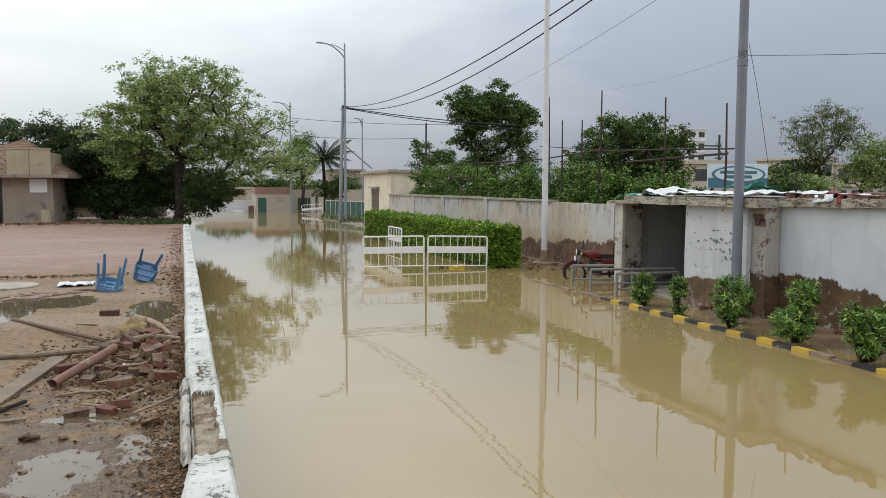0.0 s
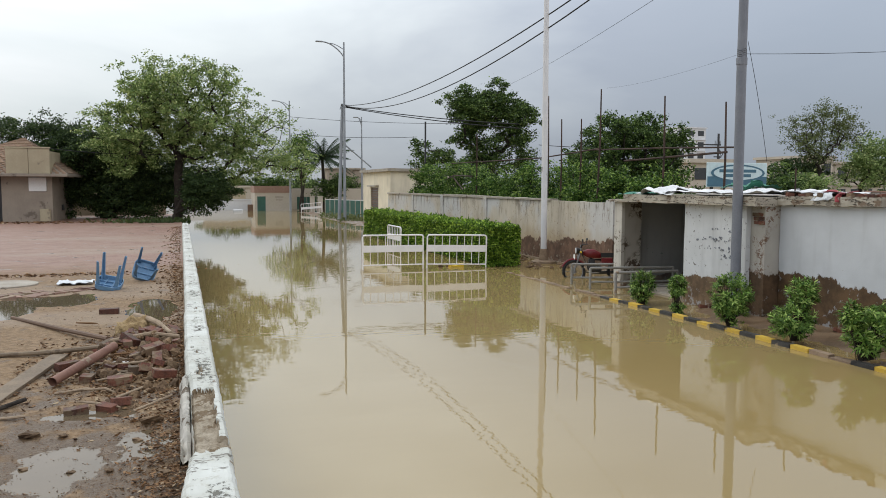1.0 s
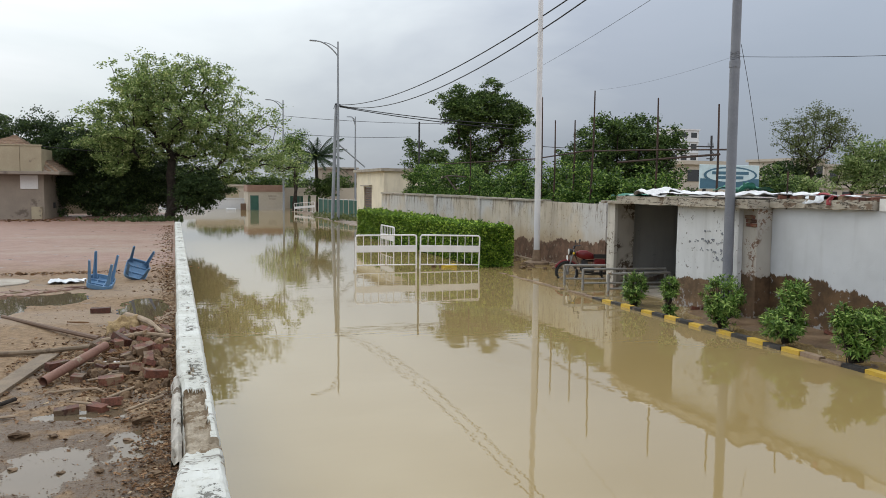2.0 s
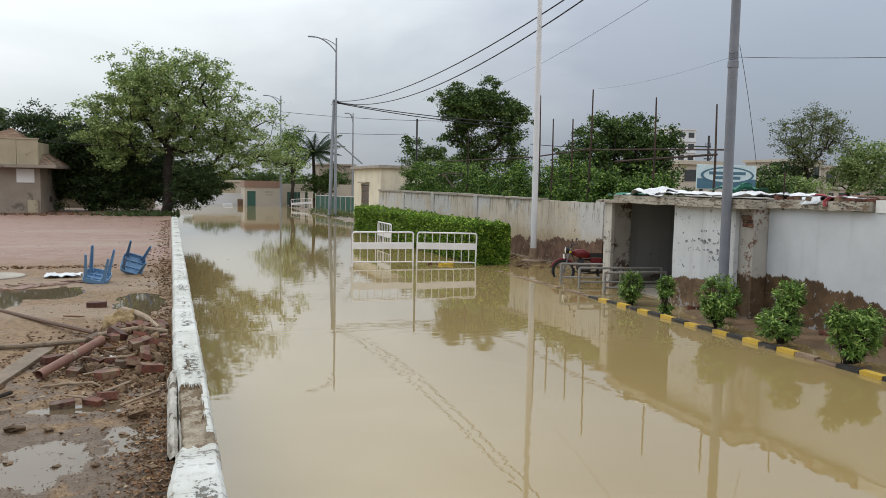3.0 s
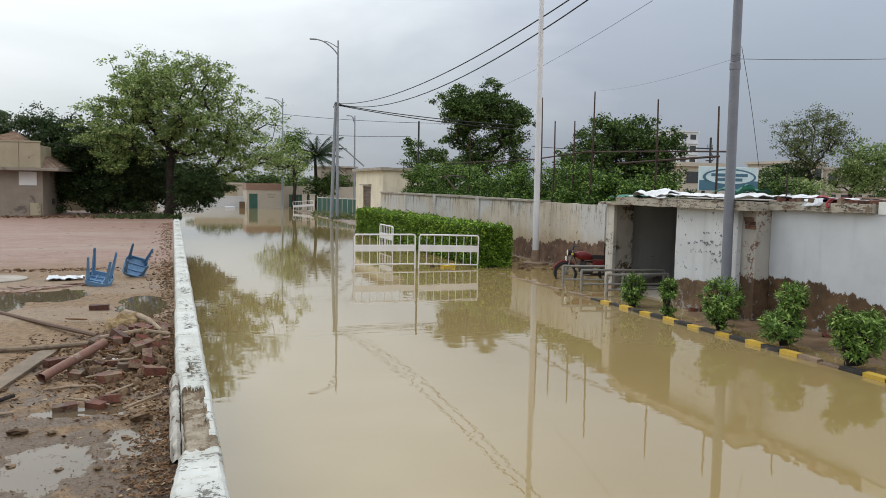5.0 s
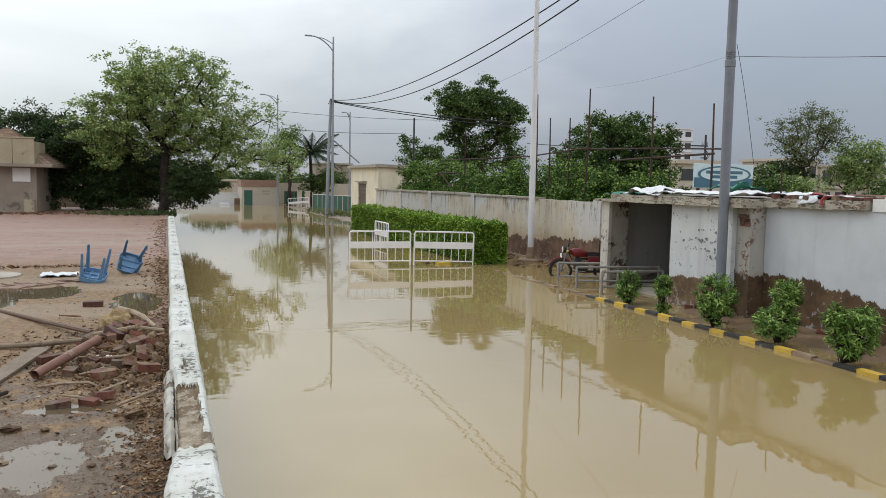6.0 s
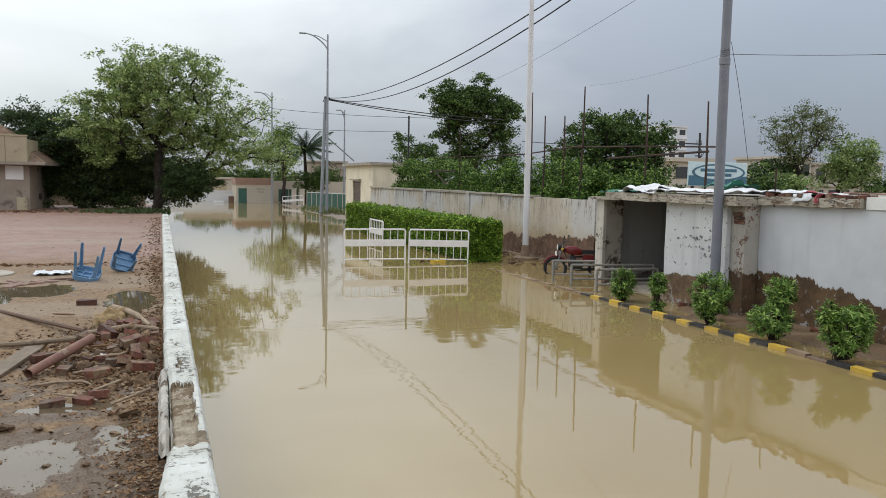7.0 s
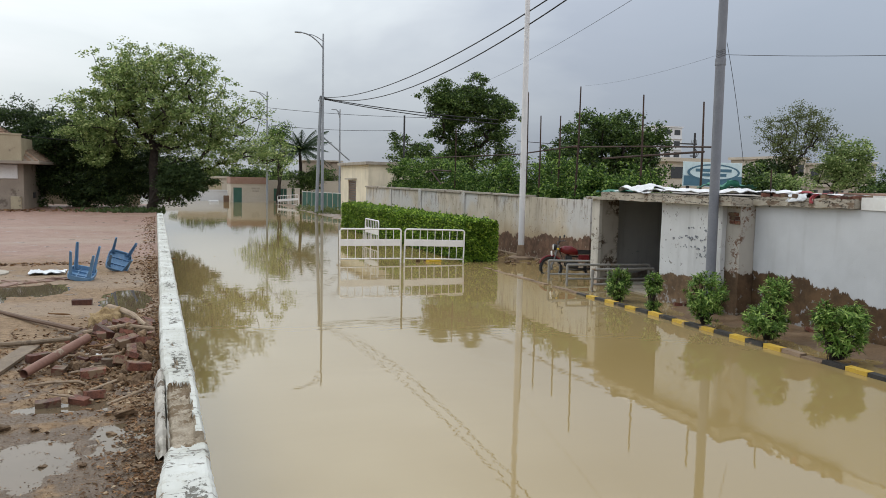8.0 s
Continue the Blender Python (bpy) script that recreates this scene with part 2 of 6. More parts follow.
def slab_concrete():
    """Cast concrete edge: pale tan skin, long dark cracks and rusty spalls."""
    m = Nodes("cracked_slab_concrete")
    a, b = m.noise(3.0, 5.0), m.noise(45.0, 3.0)
    col = m.mix(m.step(a, 0.35, 0.65), (0.44, 0.40, 0.33), (0.31, 0.275, 0.22))
    spall = m.step(m.noise(5.0, 6.0, 0.7, (1, 0.55, 1.5)), 0.55, 0.59)
    col = m.mix(m.math("MULTIPLY", spall, 0.85), col, (0.15, 0.10, 0.065))
    crack = m.step(m.math("ABSOLUTE", m.math("SUBTRACT", m.noise(2.6, 5.0, 0.65, (1, 0.4, 2.6)), 0.5)), 0.006, 0.016, 1.0, 0.0)
    col = m.mix(m.math("MULTIPLY", crack, 0.9), col, (0.035, 0.026, 0.02))
    h = m.math("SUBTRACT", m.math("ADD", a, m.math("MULTIPLY", b, 0.4)), m.math("ADD", m.math("MULTIPLY", spall, 0.8), crack))
    return m.done(col, 0.88, m.bump(h, 0.6, 0.014), 0.0, 0.3)


def plain(name, c, rough=0.5, metal=0.0, spec=0.5):
    return grainy(name, c, tuple(v * 0.85 for v in c), 5.0, 60.0, rough, 0.1, 0.003, metal, spec)


M = dict(
    water=flood(), puddle=puddle_water(), terrace=terrace(), whitewash=parapet_paint(),
    mud=grainy("wet_mud", (0.115, 0.073, 0.041), (0.19, 0.125, 0.072), 2.0, 26.0, 0.6, 0.6, 0.02, spec=0.45, wet=0.25),
    earth=grainy("bare_earth", (0.22, 0.17, 0.115), (0.29, 0.22, 0.15), 0.4, 8.0, 0.9, 0.4, 0.03),
    wall_near=plaster("white_plaster_soaked", (0.53, 0.545, 0.56), (0.30, 0.25, 0.20), (0.06, 0.035, 0.017), 0.82, 0.16, 0.66, 0.14, 0.13),
    wall_panel=plaster("white_plaster_flaking", (0.57, 0.58, 0.58), (0.12, 0.105, 0.09), (0.09, 0.058, 0.033), 0.60, 0.14, 0.60, 0.22),
    wall_jamb=plaster("stained_jamb_plaster", (0.36, 0.33, 0.285), (0.075, 0.055, 0.04), (0.12, 0.085, 0.06), 0.15, 0.15, 0.47, 0.5),
    wall_pier=plaster("pier_plaster", (0.45, 0.42, 0.37), (0.18, 0.11, 0.075), (0.062, 0.038, 0.021), 0.88, 0.14, 0.52, 0.36),
    wall_edge=plaster("chipped_edge_plaster", (0.52, 0.49, 0.43), (0.13, 0.10, 0.07), (0.20, 0.15, 0.11), 0.12, 0.15, 0.55, 0.45),
    wall_far=plaster("streaked_cream_plaster", (0.53, 0.468, 0.37), (0.22, 0.15, 0.10), (0.085, 0.05, 0.033), 1.42, 0.20, 0.60, 0.40, -0.055, 0.6),
    wall_house=plaster("cream_house_plaster", (0.76, 0.68, 0.52), (0.32, 0.25, 0.17), (0.22, 0.16, 0.11), 0.1, 0.15, 0.72, 0.22),
    # interior: plaster grey lowered so the doorway reads as deep shade
    interior=plaster("shade_darkened_room_plaster", (0.31, 0.31, 0.30), (0.12, 0.15, 0.14), (0.10, 0.08, 0.065), 0.25, 0.15, 0.64, 0.25),
    slab=slab_concrete(), bare_core=grainy("bare_cement_core", (0.21, 0.165, 0.11), (0.36, 0.31, 0.235), 9.0, 60.0, 0.9, 0.9, 0.016, dirt=(0.15, 0.105, 0.06), dirt_at=0.5),
    concrete=grainy("weathered_concrete", (0.40, 0.36, 0.30), (0.28, 0.245, 0.20), 3.0, 40.0, 0.88, 0.5, 0.012, dirt=(0.12, 0.09, 0.07), dirt_at=0.6),
    hut_wall=grainy("hut_render", (0.245, 0.205, 0.165), (0.31, 0.26, 0.205), 1.5, 30.0, 0.9, 0.3, 0.01, dirt=(0.15, 0.12, 0.095), dirt_at=0.58),
    hut_panel=grainy("hut_fascia", (0.43, 0.37, 0.255), (0.35, 0.295, 0.20), 1.2, 22.0, 0.88, 0.3, 0.01, dirt=(0.19, 0.15, 0.11), dirt_at=0.6),
    roof_tile=grainy("clay_roof_tile", (0.20, 0.125, 0.08), (0.29, 0.195, 0.125), 3.0, 25.0, 0.85, 0.4, 0.015, vary=0.25),
    brick=grainy("wet_red_brick", (0.065, 0.025, 0.016), (0.165, 0.06, 0.036), 9.0, 70.0, 0.78, 0.9, 0.014, vary=0.4, dirt=(0.15, 0.10, 0.06), dirt_at=0.50, wet=0.2),
    paving=grainy("muddy_red_paving", (0.17, 0.095, 0.07), (0.26, 0.165, 0.125), 6.0, 60.0, 0.75, 0.6, 0.01, vary=0.25, dirt=(0.22, 0.16, 0.105), dirt_at=0.5),
    rubble=grainy("mortar_rubble", (0.085, 0.05, 0.027), (0.21, 0.14, 0.08), 8.0, 60.0, 0.9, 0.7, 0.012, vary=0.25),
    straw=grainy("matted_straw", (0.20, 0.13, 0.06), (0.38, 0.27, 0.13), 14.0, 90.0, 0.9, 0.9, 0.02),
    litter=crumbs(),
    clay_pipe=grainy("rusty_pipe", (0.15, 0.07, 0.048), (0.22, 0.115, 0.08), 6.0, 50.0, 0.65, 0.4, 0.006, dirt=(0.25, 0.19, 0.13), dirt_at=0.62),
    plank=grainy("wet_plank", (0.13, 0.095, 0.062), (0.21, 0.155, 0.10), 5.0, 60.0, 0.7, 0.5, 0.006, dirt=(0.10, 0.07, 0.045), dirt_at=0.58),
    timber=grainy("weathered_timber", (0.24, 0.175, 0.115), (0.34, 0.26, 0.18), 5.0, 60.0, 0.85, 0.5, 0.006),
    bark=grainy("bark", (0.022, 0.017, 0.013), (0.05, 0.039, 0.03), 6.0, 40.0, 0.95, 0.8, 0.03),
    bamboo=grainy("dark_bamboo", (0.032, 0.02, 0.016), (0.07, 0.04, 0.028), 3.0, 30.0, 0.8, 0.4, 0.01),
    kerb_yellow=grainy("yellow_kerb_paint", (0.58, 0.38, 0.045), (0.50, 0.33, 0.06), 6.0, 50.0, 0.7, 0.5, 0.01, vary=0.08, dirt=(0.30, 0.23, 0.14), dirt_at=0.58),
    kerb_black=grainy("black_kerb_paint", (0.028, 0.027, 0.026), (0.05, 0.047, 0.043), 6.0, 50.0, 0.7, 0.5, 0.01, vary=0.2, dirt=(0.20, 0.15, 0.10), dirt_at=0.6),
    kerb_bare=grainy("bare_kerb", (0.19, 0.13, 0.085), (0.27, 0.195, 0.13), 6.0, 50.0, 0.8, 0.6, 0.012, vary=0.15),
    pole_grey=grainy("grey_steel_pole", (0.155, 0.165, 0.19), (0.195, 0.205, 0.23), 2.0, 30.0, 0.55, 0.15, 0.004, dirt=(0.14, 0.145, 0.16), dirt_at=0.66),
    pole_white=grainy("galvanised_pole", (0.60, 0.60, 0.61), (0.68, 0.67, 0.67), 2.0, 30.0, 0.5, 0.15, 0.004, dirt=(0.36, 0.33, 0.30), dirt_at=0.62),
    pole_far=grainy("dull_steel_pole", (0.24, 0.26, 0.29), (0.30, 0.32, 0.34), 1.0, 20.0, 0.6, 0.1, 0.004),
    barrier=grainy("white_gloss_paint", (0.80, 0.78, 0.76), (0.72, 0.70, 0.68), 4.0, 40.0, 0.4, 0.1, 0.003, dirt=(0.50, 0.42, 0.34), dirt_at=0.64),
    rail=grainy("galvanised_rail", (0.30, 0.29, 0.27), (0.22, 0.21, 0.19), 6.0, 50.0, 0.55, 0.2, 0.003, dirt=(0.25, 0.17, 0.11), dirt_at=0.58),
    blue=grainy("blue_plastic", (0.11, 0.22, 0.36), (0.155, 0.28, 0.43), 5.0, 40.0, 0.38, 0.1, 0.003, dirt=(0.22, 0.24, 0.25), dirt_at=0.64),
    cloth=grainy("wet_white_sheet", (0.70, 0.72, 0.73), (0.55, 0.57, 0.58), 4.0, 60.0, 0.55, 0.5, 0.01),
    tarp=grainy("white_tarpaulin", (0.78, 0.78, 0.77), (0.62, 0.62, 0.62), 2.0, 40.0, 0.6, 0.6, 0.02),
    tarp_green=plain("green_tarpaulin", (0.03, 0.17, 0.11), 0.6), tarp_red=plain("red_cloth", (0.30, 0.045, 0.05), 0.8),
    green_paint=grainy("green_gate_paint", (0.028, 0.088, 0.066), (0.04, 0.115, 0.086), 1.5, 20.0, 0.6, 0.2, 0.005, dirt=(0.14, 0.16, 0.12), dirt_at=0.62),
    iron=plain("dark_iron", (0.045, 0.045, 0.048), 0.55, 0.4), cable=plain("black_cable", (0.012, 0.012, 0.014), 0.7),
    rubber=plain("tyre_rubber", (0.018, 0.018, 0.018), 0.85), chrome=plain("dull_chrome", (0.22, 0.21, 0.20), 0.45, 0.8),
    bike_red=plain("red_motorcycle_paint", (0.16, 0.012, 0.014), 0.35, 0.0, 0.4), bike_black=plain("black_vinyl", (0.018, 0.017, 0.017), 0.55),
    lens=plain("clear_lamp_lens", (0.7, 0.7, 0.68), 0.15), yellow=plain("yellow_rag", (0.62, 0.42, 0.03), 0.8),
    sign_blue=plain("blue_sign_paint", (0.05, 0.14, 0.20), 0.5), sign_pale=plain("pale_sign_paint", (0.55, 0.68, 0.70), 0.5),
    white_paint=grainy("white_paint", (0.74, 0.74, 0.72), (0.64, 0.63, 0.60), 1.0, 15.0, 0.75, 0.2, 0.005, dirt=(0.45, 0.42, 0.37), dirt_at=0.64),
    glass=plain("dark_window_glass", (0.035, 0.04, 0.045), 0.12), wood_door=plain("brown_shutter", (0.13, 0.075, 0.045), 0.7),
    far_cream=grainy("far_cream_render", (0.48, 0.425, 0.35), (0.41, 0.365, 0.30), 0.4, 6.0, 0.9, 0.2, 0.01), far_white=grainy("far_white_render", (0.66, 0.67, 0.68), (0.58, 0.59, 0.60), 0.3, 5.0, 0.9, 0.2, 0.01),
    far_red=grainy("far_brick_band", (0.27, 0.165, 0.125), (0.32, 0.21, 0.16), 0.8, 8.0, 0.9, 0.2, 0.01),
    leaf_neem=foliage("neem_leaves", (0.085, 0.14, 0.036), (0.34, 0.45, 0.15), (0.48, 0.54, 0.22), 0.18),
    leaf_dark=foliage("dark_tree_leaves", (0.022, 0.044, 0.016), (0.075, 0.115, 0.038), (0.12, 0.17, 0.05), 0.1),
    leaf_mango=foliage("mango_leaves", (0.014, 0.035, 0.008), (0.105, 0.17, 0.04), (0.19, 0.27, 0.075), 0.16),
    leaf_garden=foliage("garden_leaves", (0.016, 0.047, 0.008), (0.115, 0.215, 0.038), (0.25, 0.36, 0.08), 0.24),
    leaf_hedge=foliage("hedge_leaves", (0.022, 0.06, 0.008), (0.225, 0.38, 0.04), (0.38, 0.52, 0.08), 0.2),
    leaf_bush=foliage("oleander_leaves", (0.02, 0.06, 0.009), (0.22, 0.37, 0.07), (0.36, 0.48, 0.13), 0.2),
    leaf_pale=foliage("acacia_leaves", (0.075, 0.10, 0.032), (0.19, 0.215, 0.085)),
    leaf_palm=foliage("palm_leaves", (0.025, 0.05, 0.025), (0.055, 0.09, 0.04)),
    weeds=foliage("weeds", (0.035, 0.06, 0.018), (0.10, 0.135, 0.045)),
)


# ---- geometry helpers ----
class Geo:
    """Collects vertices and faces of one mesh."""

    def __init__(self):
        self.v, self.f = [], []

    def add(self, vs, fs):
        k = len(self.v)
        self.v += [tuple(p) for p in vs]
        self.f += [tuple(i + k for i in face) for face in fs]
        return self

    def box(self, x0, x1, y0, y1, z0, z1, m=None, bevel=0.0):
        b = bevel
        if b <= 0:
            vs = [(x, y, z) for z in (z0, z1) for y in (y0, y1) for x in (x0, x1)]
            fs = [(0, 2, 3, 1), (4, 5, 7, 6), (0, 1, 5, 4), (2, 6, 7, 3), (0, 4, 6, 2), (1, 3, 7, 5)]
        else:
            ring = [(x0 + b, y0), (x1 - b, y0), (x1, y0 + b), (x1, y1 - b), (x1 - b, y1), (x0 + b, y1), (x0, y1 - b), (x0, y0 + b)]
            cx, cy = (x0 + x1) / 2, (y0 + y1) / 2
            kx, ky = 1 - 2 * b / max(x1 - x0, 1e-6), 1 - 2 * b / max(y1 - y0, 1e-6)
            small = [(cx + (x - cx) * kx, cy + (y - cy) * ky) for x, y in ring]
            vs = [(x, y, z0) for x, y in small] + [(x, y, z0 + b) for x, y in ring] + [(x, y, z1 - b) for x, y in ring] + [(x, y, z1) for x, y in small]
            fs = [tuple(range(7, -1, -1)), tuple(range(24, 32))]
            for r in range(3):
                fs += [(r * 8 + i, r * 8 + (i + 1) % 8, r * 8 + 8 + (i + 1) % 8, r * 8 + 8 + i) for i in range(8)]
        if m is not None:
            vs = [m @ Vector(p) for p in vs]
        return self.add(vs, fs)

    def tube(self, pts, radii, sides=8, cap=True):
        pts = [Vector(p) for p in pts]
        if isinstance(radii, (int, float)):
            radii = [radii] * len(pts)
        vs, fs = [], []
        for i, p in enumerate(pts):
            d = (pts[min(i + 1, len(pts) - 1)] - pts[max(i - 1, 0)]).normalized()
            ref = Vector((0, 0, 1)) if abs(d.z) < 0.9 else Vector((1, 0, 0))
            u = d.cross(ref).normalized()
            w = d.cross(u)
            for k in range(sides):
                a = 2 * math.pi * k / sides
                vs.append(p + (u * math.cos(a) + w * math.sin(a)) * radii[i])
        for i in range(len(pts) - 1):
            for k in range(sides):
                a, b = i * sides + k, i * sides + (k + 1) % sides
                fs.append((a, a + sides, b + sides, b))
        if cap:
            n = len(vs)
            vs += vs[:sides] + vs[n - sides:n]
            fs += [tuple(range(n, n + sides)), tuple(range(n + 2 * sides - 1, n + sides - 1, -1))]
        return self.add(vs, fs)

    def grid(self, pts):
        """A sheet from rows of points."""
        n, k = len(pts), len(pts[0])
        return self.add([p for row in pts for p in row], [(i * k + j, i * k + j + 1, (i + 1) * k + j + 1, (i + 1) * k + j) for i in range(n - 1) for j in range(k - 1)])

    def mesh(self, name, material, smooth=False):
        me = bpy.data.meshes.new(name)
        me.from_pydata(self.v, [], self.f)
        me.materials.append(material)
        if smooth:
            me.polygons.foreach_set("use_smooth", [True] * len(me.polygons))
        me.update()
        return me


def part(name, geo, material, parent=None, label="", smooth=False, at=None):
    ob = new(name, geo.mesh(name, material, smooth) if isinstance(geo, Geo) else geo)
    if parent is not None:
        ob.parent = parent
    if at is not None:
        ob.matrix_basis = at
    return tagged(ob, label)


def thing(name, label, category, at=None, group="", kind=""):
    ob = new(name)
    ob.empty_display_size = 0.2
    if at is not None:
        ob.matrix_basis = at
    return tagged(ob, label, category, group, kind)


def setting(name, geo, material, label="", smooth=False, category=""):
    return tagged(new(name, geo.mesh(name, material, smooth)), label, category or name.split("_")[0], "", "structure")


def nz(x, y, s=1.0, seed=0.0):
    return noise.noise(Vector((x * s, y * s, seed)))


def rough_box(geo, x0, x1, y0, y1, z0, z1, step=0.2, amp=0.01, seed=0.0, m=None):
    """A box whose faces are split and pushed about a little: rough masonry."""
    nx, ny, nzz = [max(1, round((b - a) / step)) for a, b in ((x0, x1), (y0, y1), (z0, z1))]

    def p(x, y, z):
        q = Vector((x, y, z))
        q = q + noise.noise_vector(q * 2.3 + Vector((seed, 0, 0))) * amp + noise.noise_vector(q * 7.1 + Vector((0, seed, 0))) * amp * 0.6
        return m @ q if m is not None else q

    lx, ly, lz = np.linspace(x0, x1, nx + 1), np.linspace(y0, y1, ny + 1), np.linspace(z0, z1, nzz + 1)
    geo.grid([[p(x, y0, z) for x in lx] for z in lz]).grid([[p(x, y1, z) for x in lx[::-1]] for z in lz])
    geo.grid([[p(x0, y, z) for y in ly[::-1]] for z in lz]).grid([[p(x1, y, z) for y in ly] for z in lz])
    geo.grid([[p(x, y, z1) for x in lx] for y in ly]).grid([[p(x, y, z0) for x in lx[::-1]] for y in ly])
    return geo


# ---- ground, water, forecourt ----
setting("ground", Geo().add([(-2500, -2500, -0.6), (2500, -2500, -0.6), (2500, 2500, -0.6), (-2500, 2500, -0.6)], [(0, 1, 2, 3)]), M["earth"], "bare silty earth reaching the horizon")
setting("water", Geo().add([(-60, -60, 0), (12.2, -60, 0), (12.2, 52, 0), (60, 52, 0), (60, 140, 0), (-60, 140, 0)], [(0, 1, 2, 3, 4, 5)]), M["water"], "still muddy brown flood water covering the road")
setting("garden_ground", Geo().box(11.3, 120, 16.9, 50, -0.5, 0.06).box(12.65, 120, -40, 16.9, -0.5, 0.06), M["earth"], "garden soil behind the boundary wall", category="ground")

# puddles: centre x, y, half sizes, depth
PUDDLES = ((-0.72, 4.70, 0.26, 0.40, 0.021), (-0.22, 4.97, 0.17, 0.28, 0.022), (-0.64, 5.76, 0.30, 0.12, 0.024), (-0.35, 10.55, 0.30, 0.85, 0.04),
           (-2.15, 11.2, 0.30, 0.95, 0.04), (-1.55, 11.75, 0.35, 0.55, 0.03))
LEVEL = 0.838


def floor_height(x, y):
    near = max(0.0, min(1.0, (15.0 - y) / 3.0))
    z = 0.85 + nz(x, y, 0.6 + 0.5 * near, 3) * 0.010 + near * (nz(x, y, 4.5, 5) * 0.007 + nz(x, y, 15, 7) * 0.005)
    for px, py, rx, ry, d in PUDDLES:
        u = math.hypot((x - px) / rx, (y - py) / ry) + nz(x, y, 5, 9) * 0.35
        if u < 1.3:
            z -= d * max(0.0, min(1.0, (1.3 - u) / 0.6))
    u = math.hypot((x + 0.28) / 0.55, (y - 7.6) / 1.3)
    if u < 1:
        z += 0.15 * (1 - u * u) * (0.8 + nz(x, y, 6, 2) * 0.5)
    if x > -0.35 and y > 4:
        z += 0.03 * (x + 0.35) / 0.35 * (0.7 + nz(x, y, 6, 4))
    if y < 7.5:
        z += nz(x, y, 9, 11) * 0.011 + nz(x, y, 24, 12) * 0.010
    return z


xs = [-60, -40, -28, -20, -15, -12, -10, -8, -7, -6, -5, -4.4] + list(np.arange(-4, 0.03, 0.045))
ys = [-30, -15, -8, -4, -1, 1, 2.2] + list(np.arange(3, 9, 0.045)) + list(np.arange(9, 16, 0.07)) + list(np.arange(16, 46, 0.5))
setting("forecourt", Geo().grid([[(x, y, floor_height(x, y)) for x in xs] for y in ys]), M["terrace"], "silted forecourt of red paving under wet mud", True, "ground")
setting("forecourt_base", Geo().box(-60, -0.01, 45.4, 45.5, -0.6, 0.84).box(-60, -0.02, -30, 45.4, -0.6, 0.70), M["earth"], "earth fill below the forecourt", category="ground")
for k, (px, py, rx, ry, d) in enumerate(PUDDLES):
    g = Geo()
    g.add([(rx * 1.5 * math.cos(a), ry * 1.5 * math.sin(a), 0) for a in np.linspace(0, 2 * math.pi, 33)[:-1]], [tuple(range(32))])
    tagged(part("puddle", g, M["puddle"], at=pose(px, py, LEVEL + 0.0025 * (k % 2))), "shallow brown rain puddle lying on the mud", "puddle", "puddles on the forecourt")

# ---- low parapet ----
def plaster_left(u, y):
    """Above zero where the whitewashed plaster still covers the parapet's top; u runs from the forecourt side to the water side."""
    n = nz(u * 1.3, y, 5, 60) * 0.6 + nz(u * 3, y, 13, 61) * 0.4
    if y < 4.35:
        return 4.13 - y + 0.10 * n + 0.16 * max(0.0, u - 0.55) + 0.25 * (u > 0.8) * max(0, n)
    edge = 0.74 + 0.10 * nz(0, y, 6, 62) + (0.5 if nz(0, y, 3.5, 63) < -0.38 else 0.0)
    if y < 5.42 + 0.10 * nz(u * 3, 0, 2, 64):
        return u - edge
    if y < 6.5:
        chip = 0.34 - math.hypot((u - 0.42) / 0.42, (y - 6.05) / 0.34) * 0.5 + 0.5 * n
        return 0.22 - chip
    return 0.30 - max(0.0, n - 0.02) * (1.1 - 0.7 * abs(u - 0.55) / 0.55)


g, faces_bare = Geo(), []
rows, kept = [], []
ACROSS = 16
for y in list(np.arange(-6, 3, 0.4)) + list(np.arange(3, 9, 0.018)) + list(np.arange(9, 14, 0.05)) + list(np.arange(14, 30.05, 0.15)):
    wob = nz(0, y, 3, 1) * 0.010 + nz(0, y, 11, 2) * 0.008
    lost = max(0.0, min(1.0, (y - 4.1) / 0.12)) * max(0.0, min(1.0, (6.1 - y) / 0.5))
    xl = wob + 0.012 * (y > 9) + 0.03 * lost - 0.035 * max(0.0, min(1.0, (4.0 - y) / 0.35))
    xr = 0.222 + nz(3, y, 2, 8) * 0.008 + nz(3, y, 14, 6) * 0.008
    top = 1.05 + nz(5, y, 1.1, 1) * 0.008
    row = [(xl - 0.018, y, 0.70), (xl - 0.006 + 0.006 * nz(7, y, 9, 1), y, 0.9), (xl, y, top - 0.03)]
    held = [True, True, True]
    for k in range(ACROSS):
        u = k / (ACROSS - 1)
        has = plaster_left(u, y) > 0
        round_off = 0.018 * max(0.0, 1 - u / 0.10) ** 2 + 0.018 * max(0.0, 1 - (1 - u) / 0.10) ** 2
        dip = (0.0 if has else 0.030 + 0.010 * nz(u * 2, y, 12, 3) + 0.007 * nz(u * 4, y, 31, 4)) + 0.004 * nz(u * 2, y, 6, 3) + round_off
        row.append((xl + 0.008 + (xr - xl - 0.016) * u, y, top - dip))
        held.append(has)
    row += [(xr, y, top - 0.04), (xr + 0.004, y, 0.5), (xr + 0.006, y, -0.5)]
    held += [True, True, True]
    rows.append(row)
    kept.append(held)
g.grid([r[::-1] for r in rows])
k = len(rows[0])
for i in range(len(rows) - 1):
    for j in range(k - 1):
        c, d = kept[i][::-1], kept[i + 1][::-1]
        if sum((c[j], c[j + 1], d[j], d[j + 1])) < 3:
            faces_bare.append(i * (k - 1) + j)
g.add(rows[-1], [tuple(range(len(rows[-1])))])
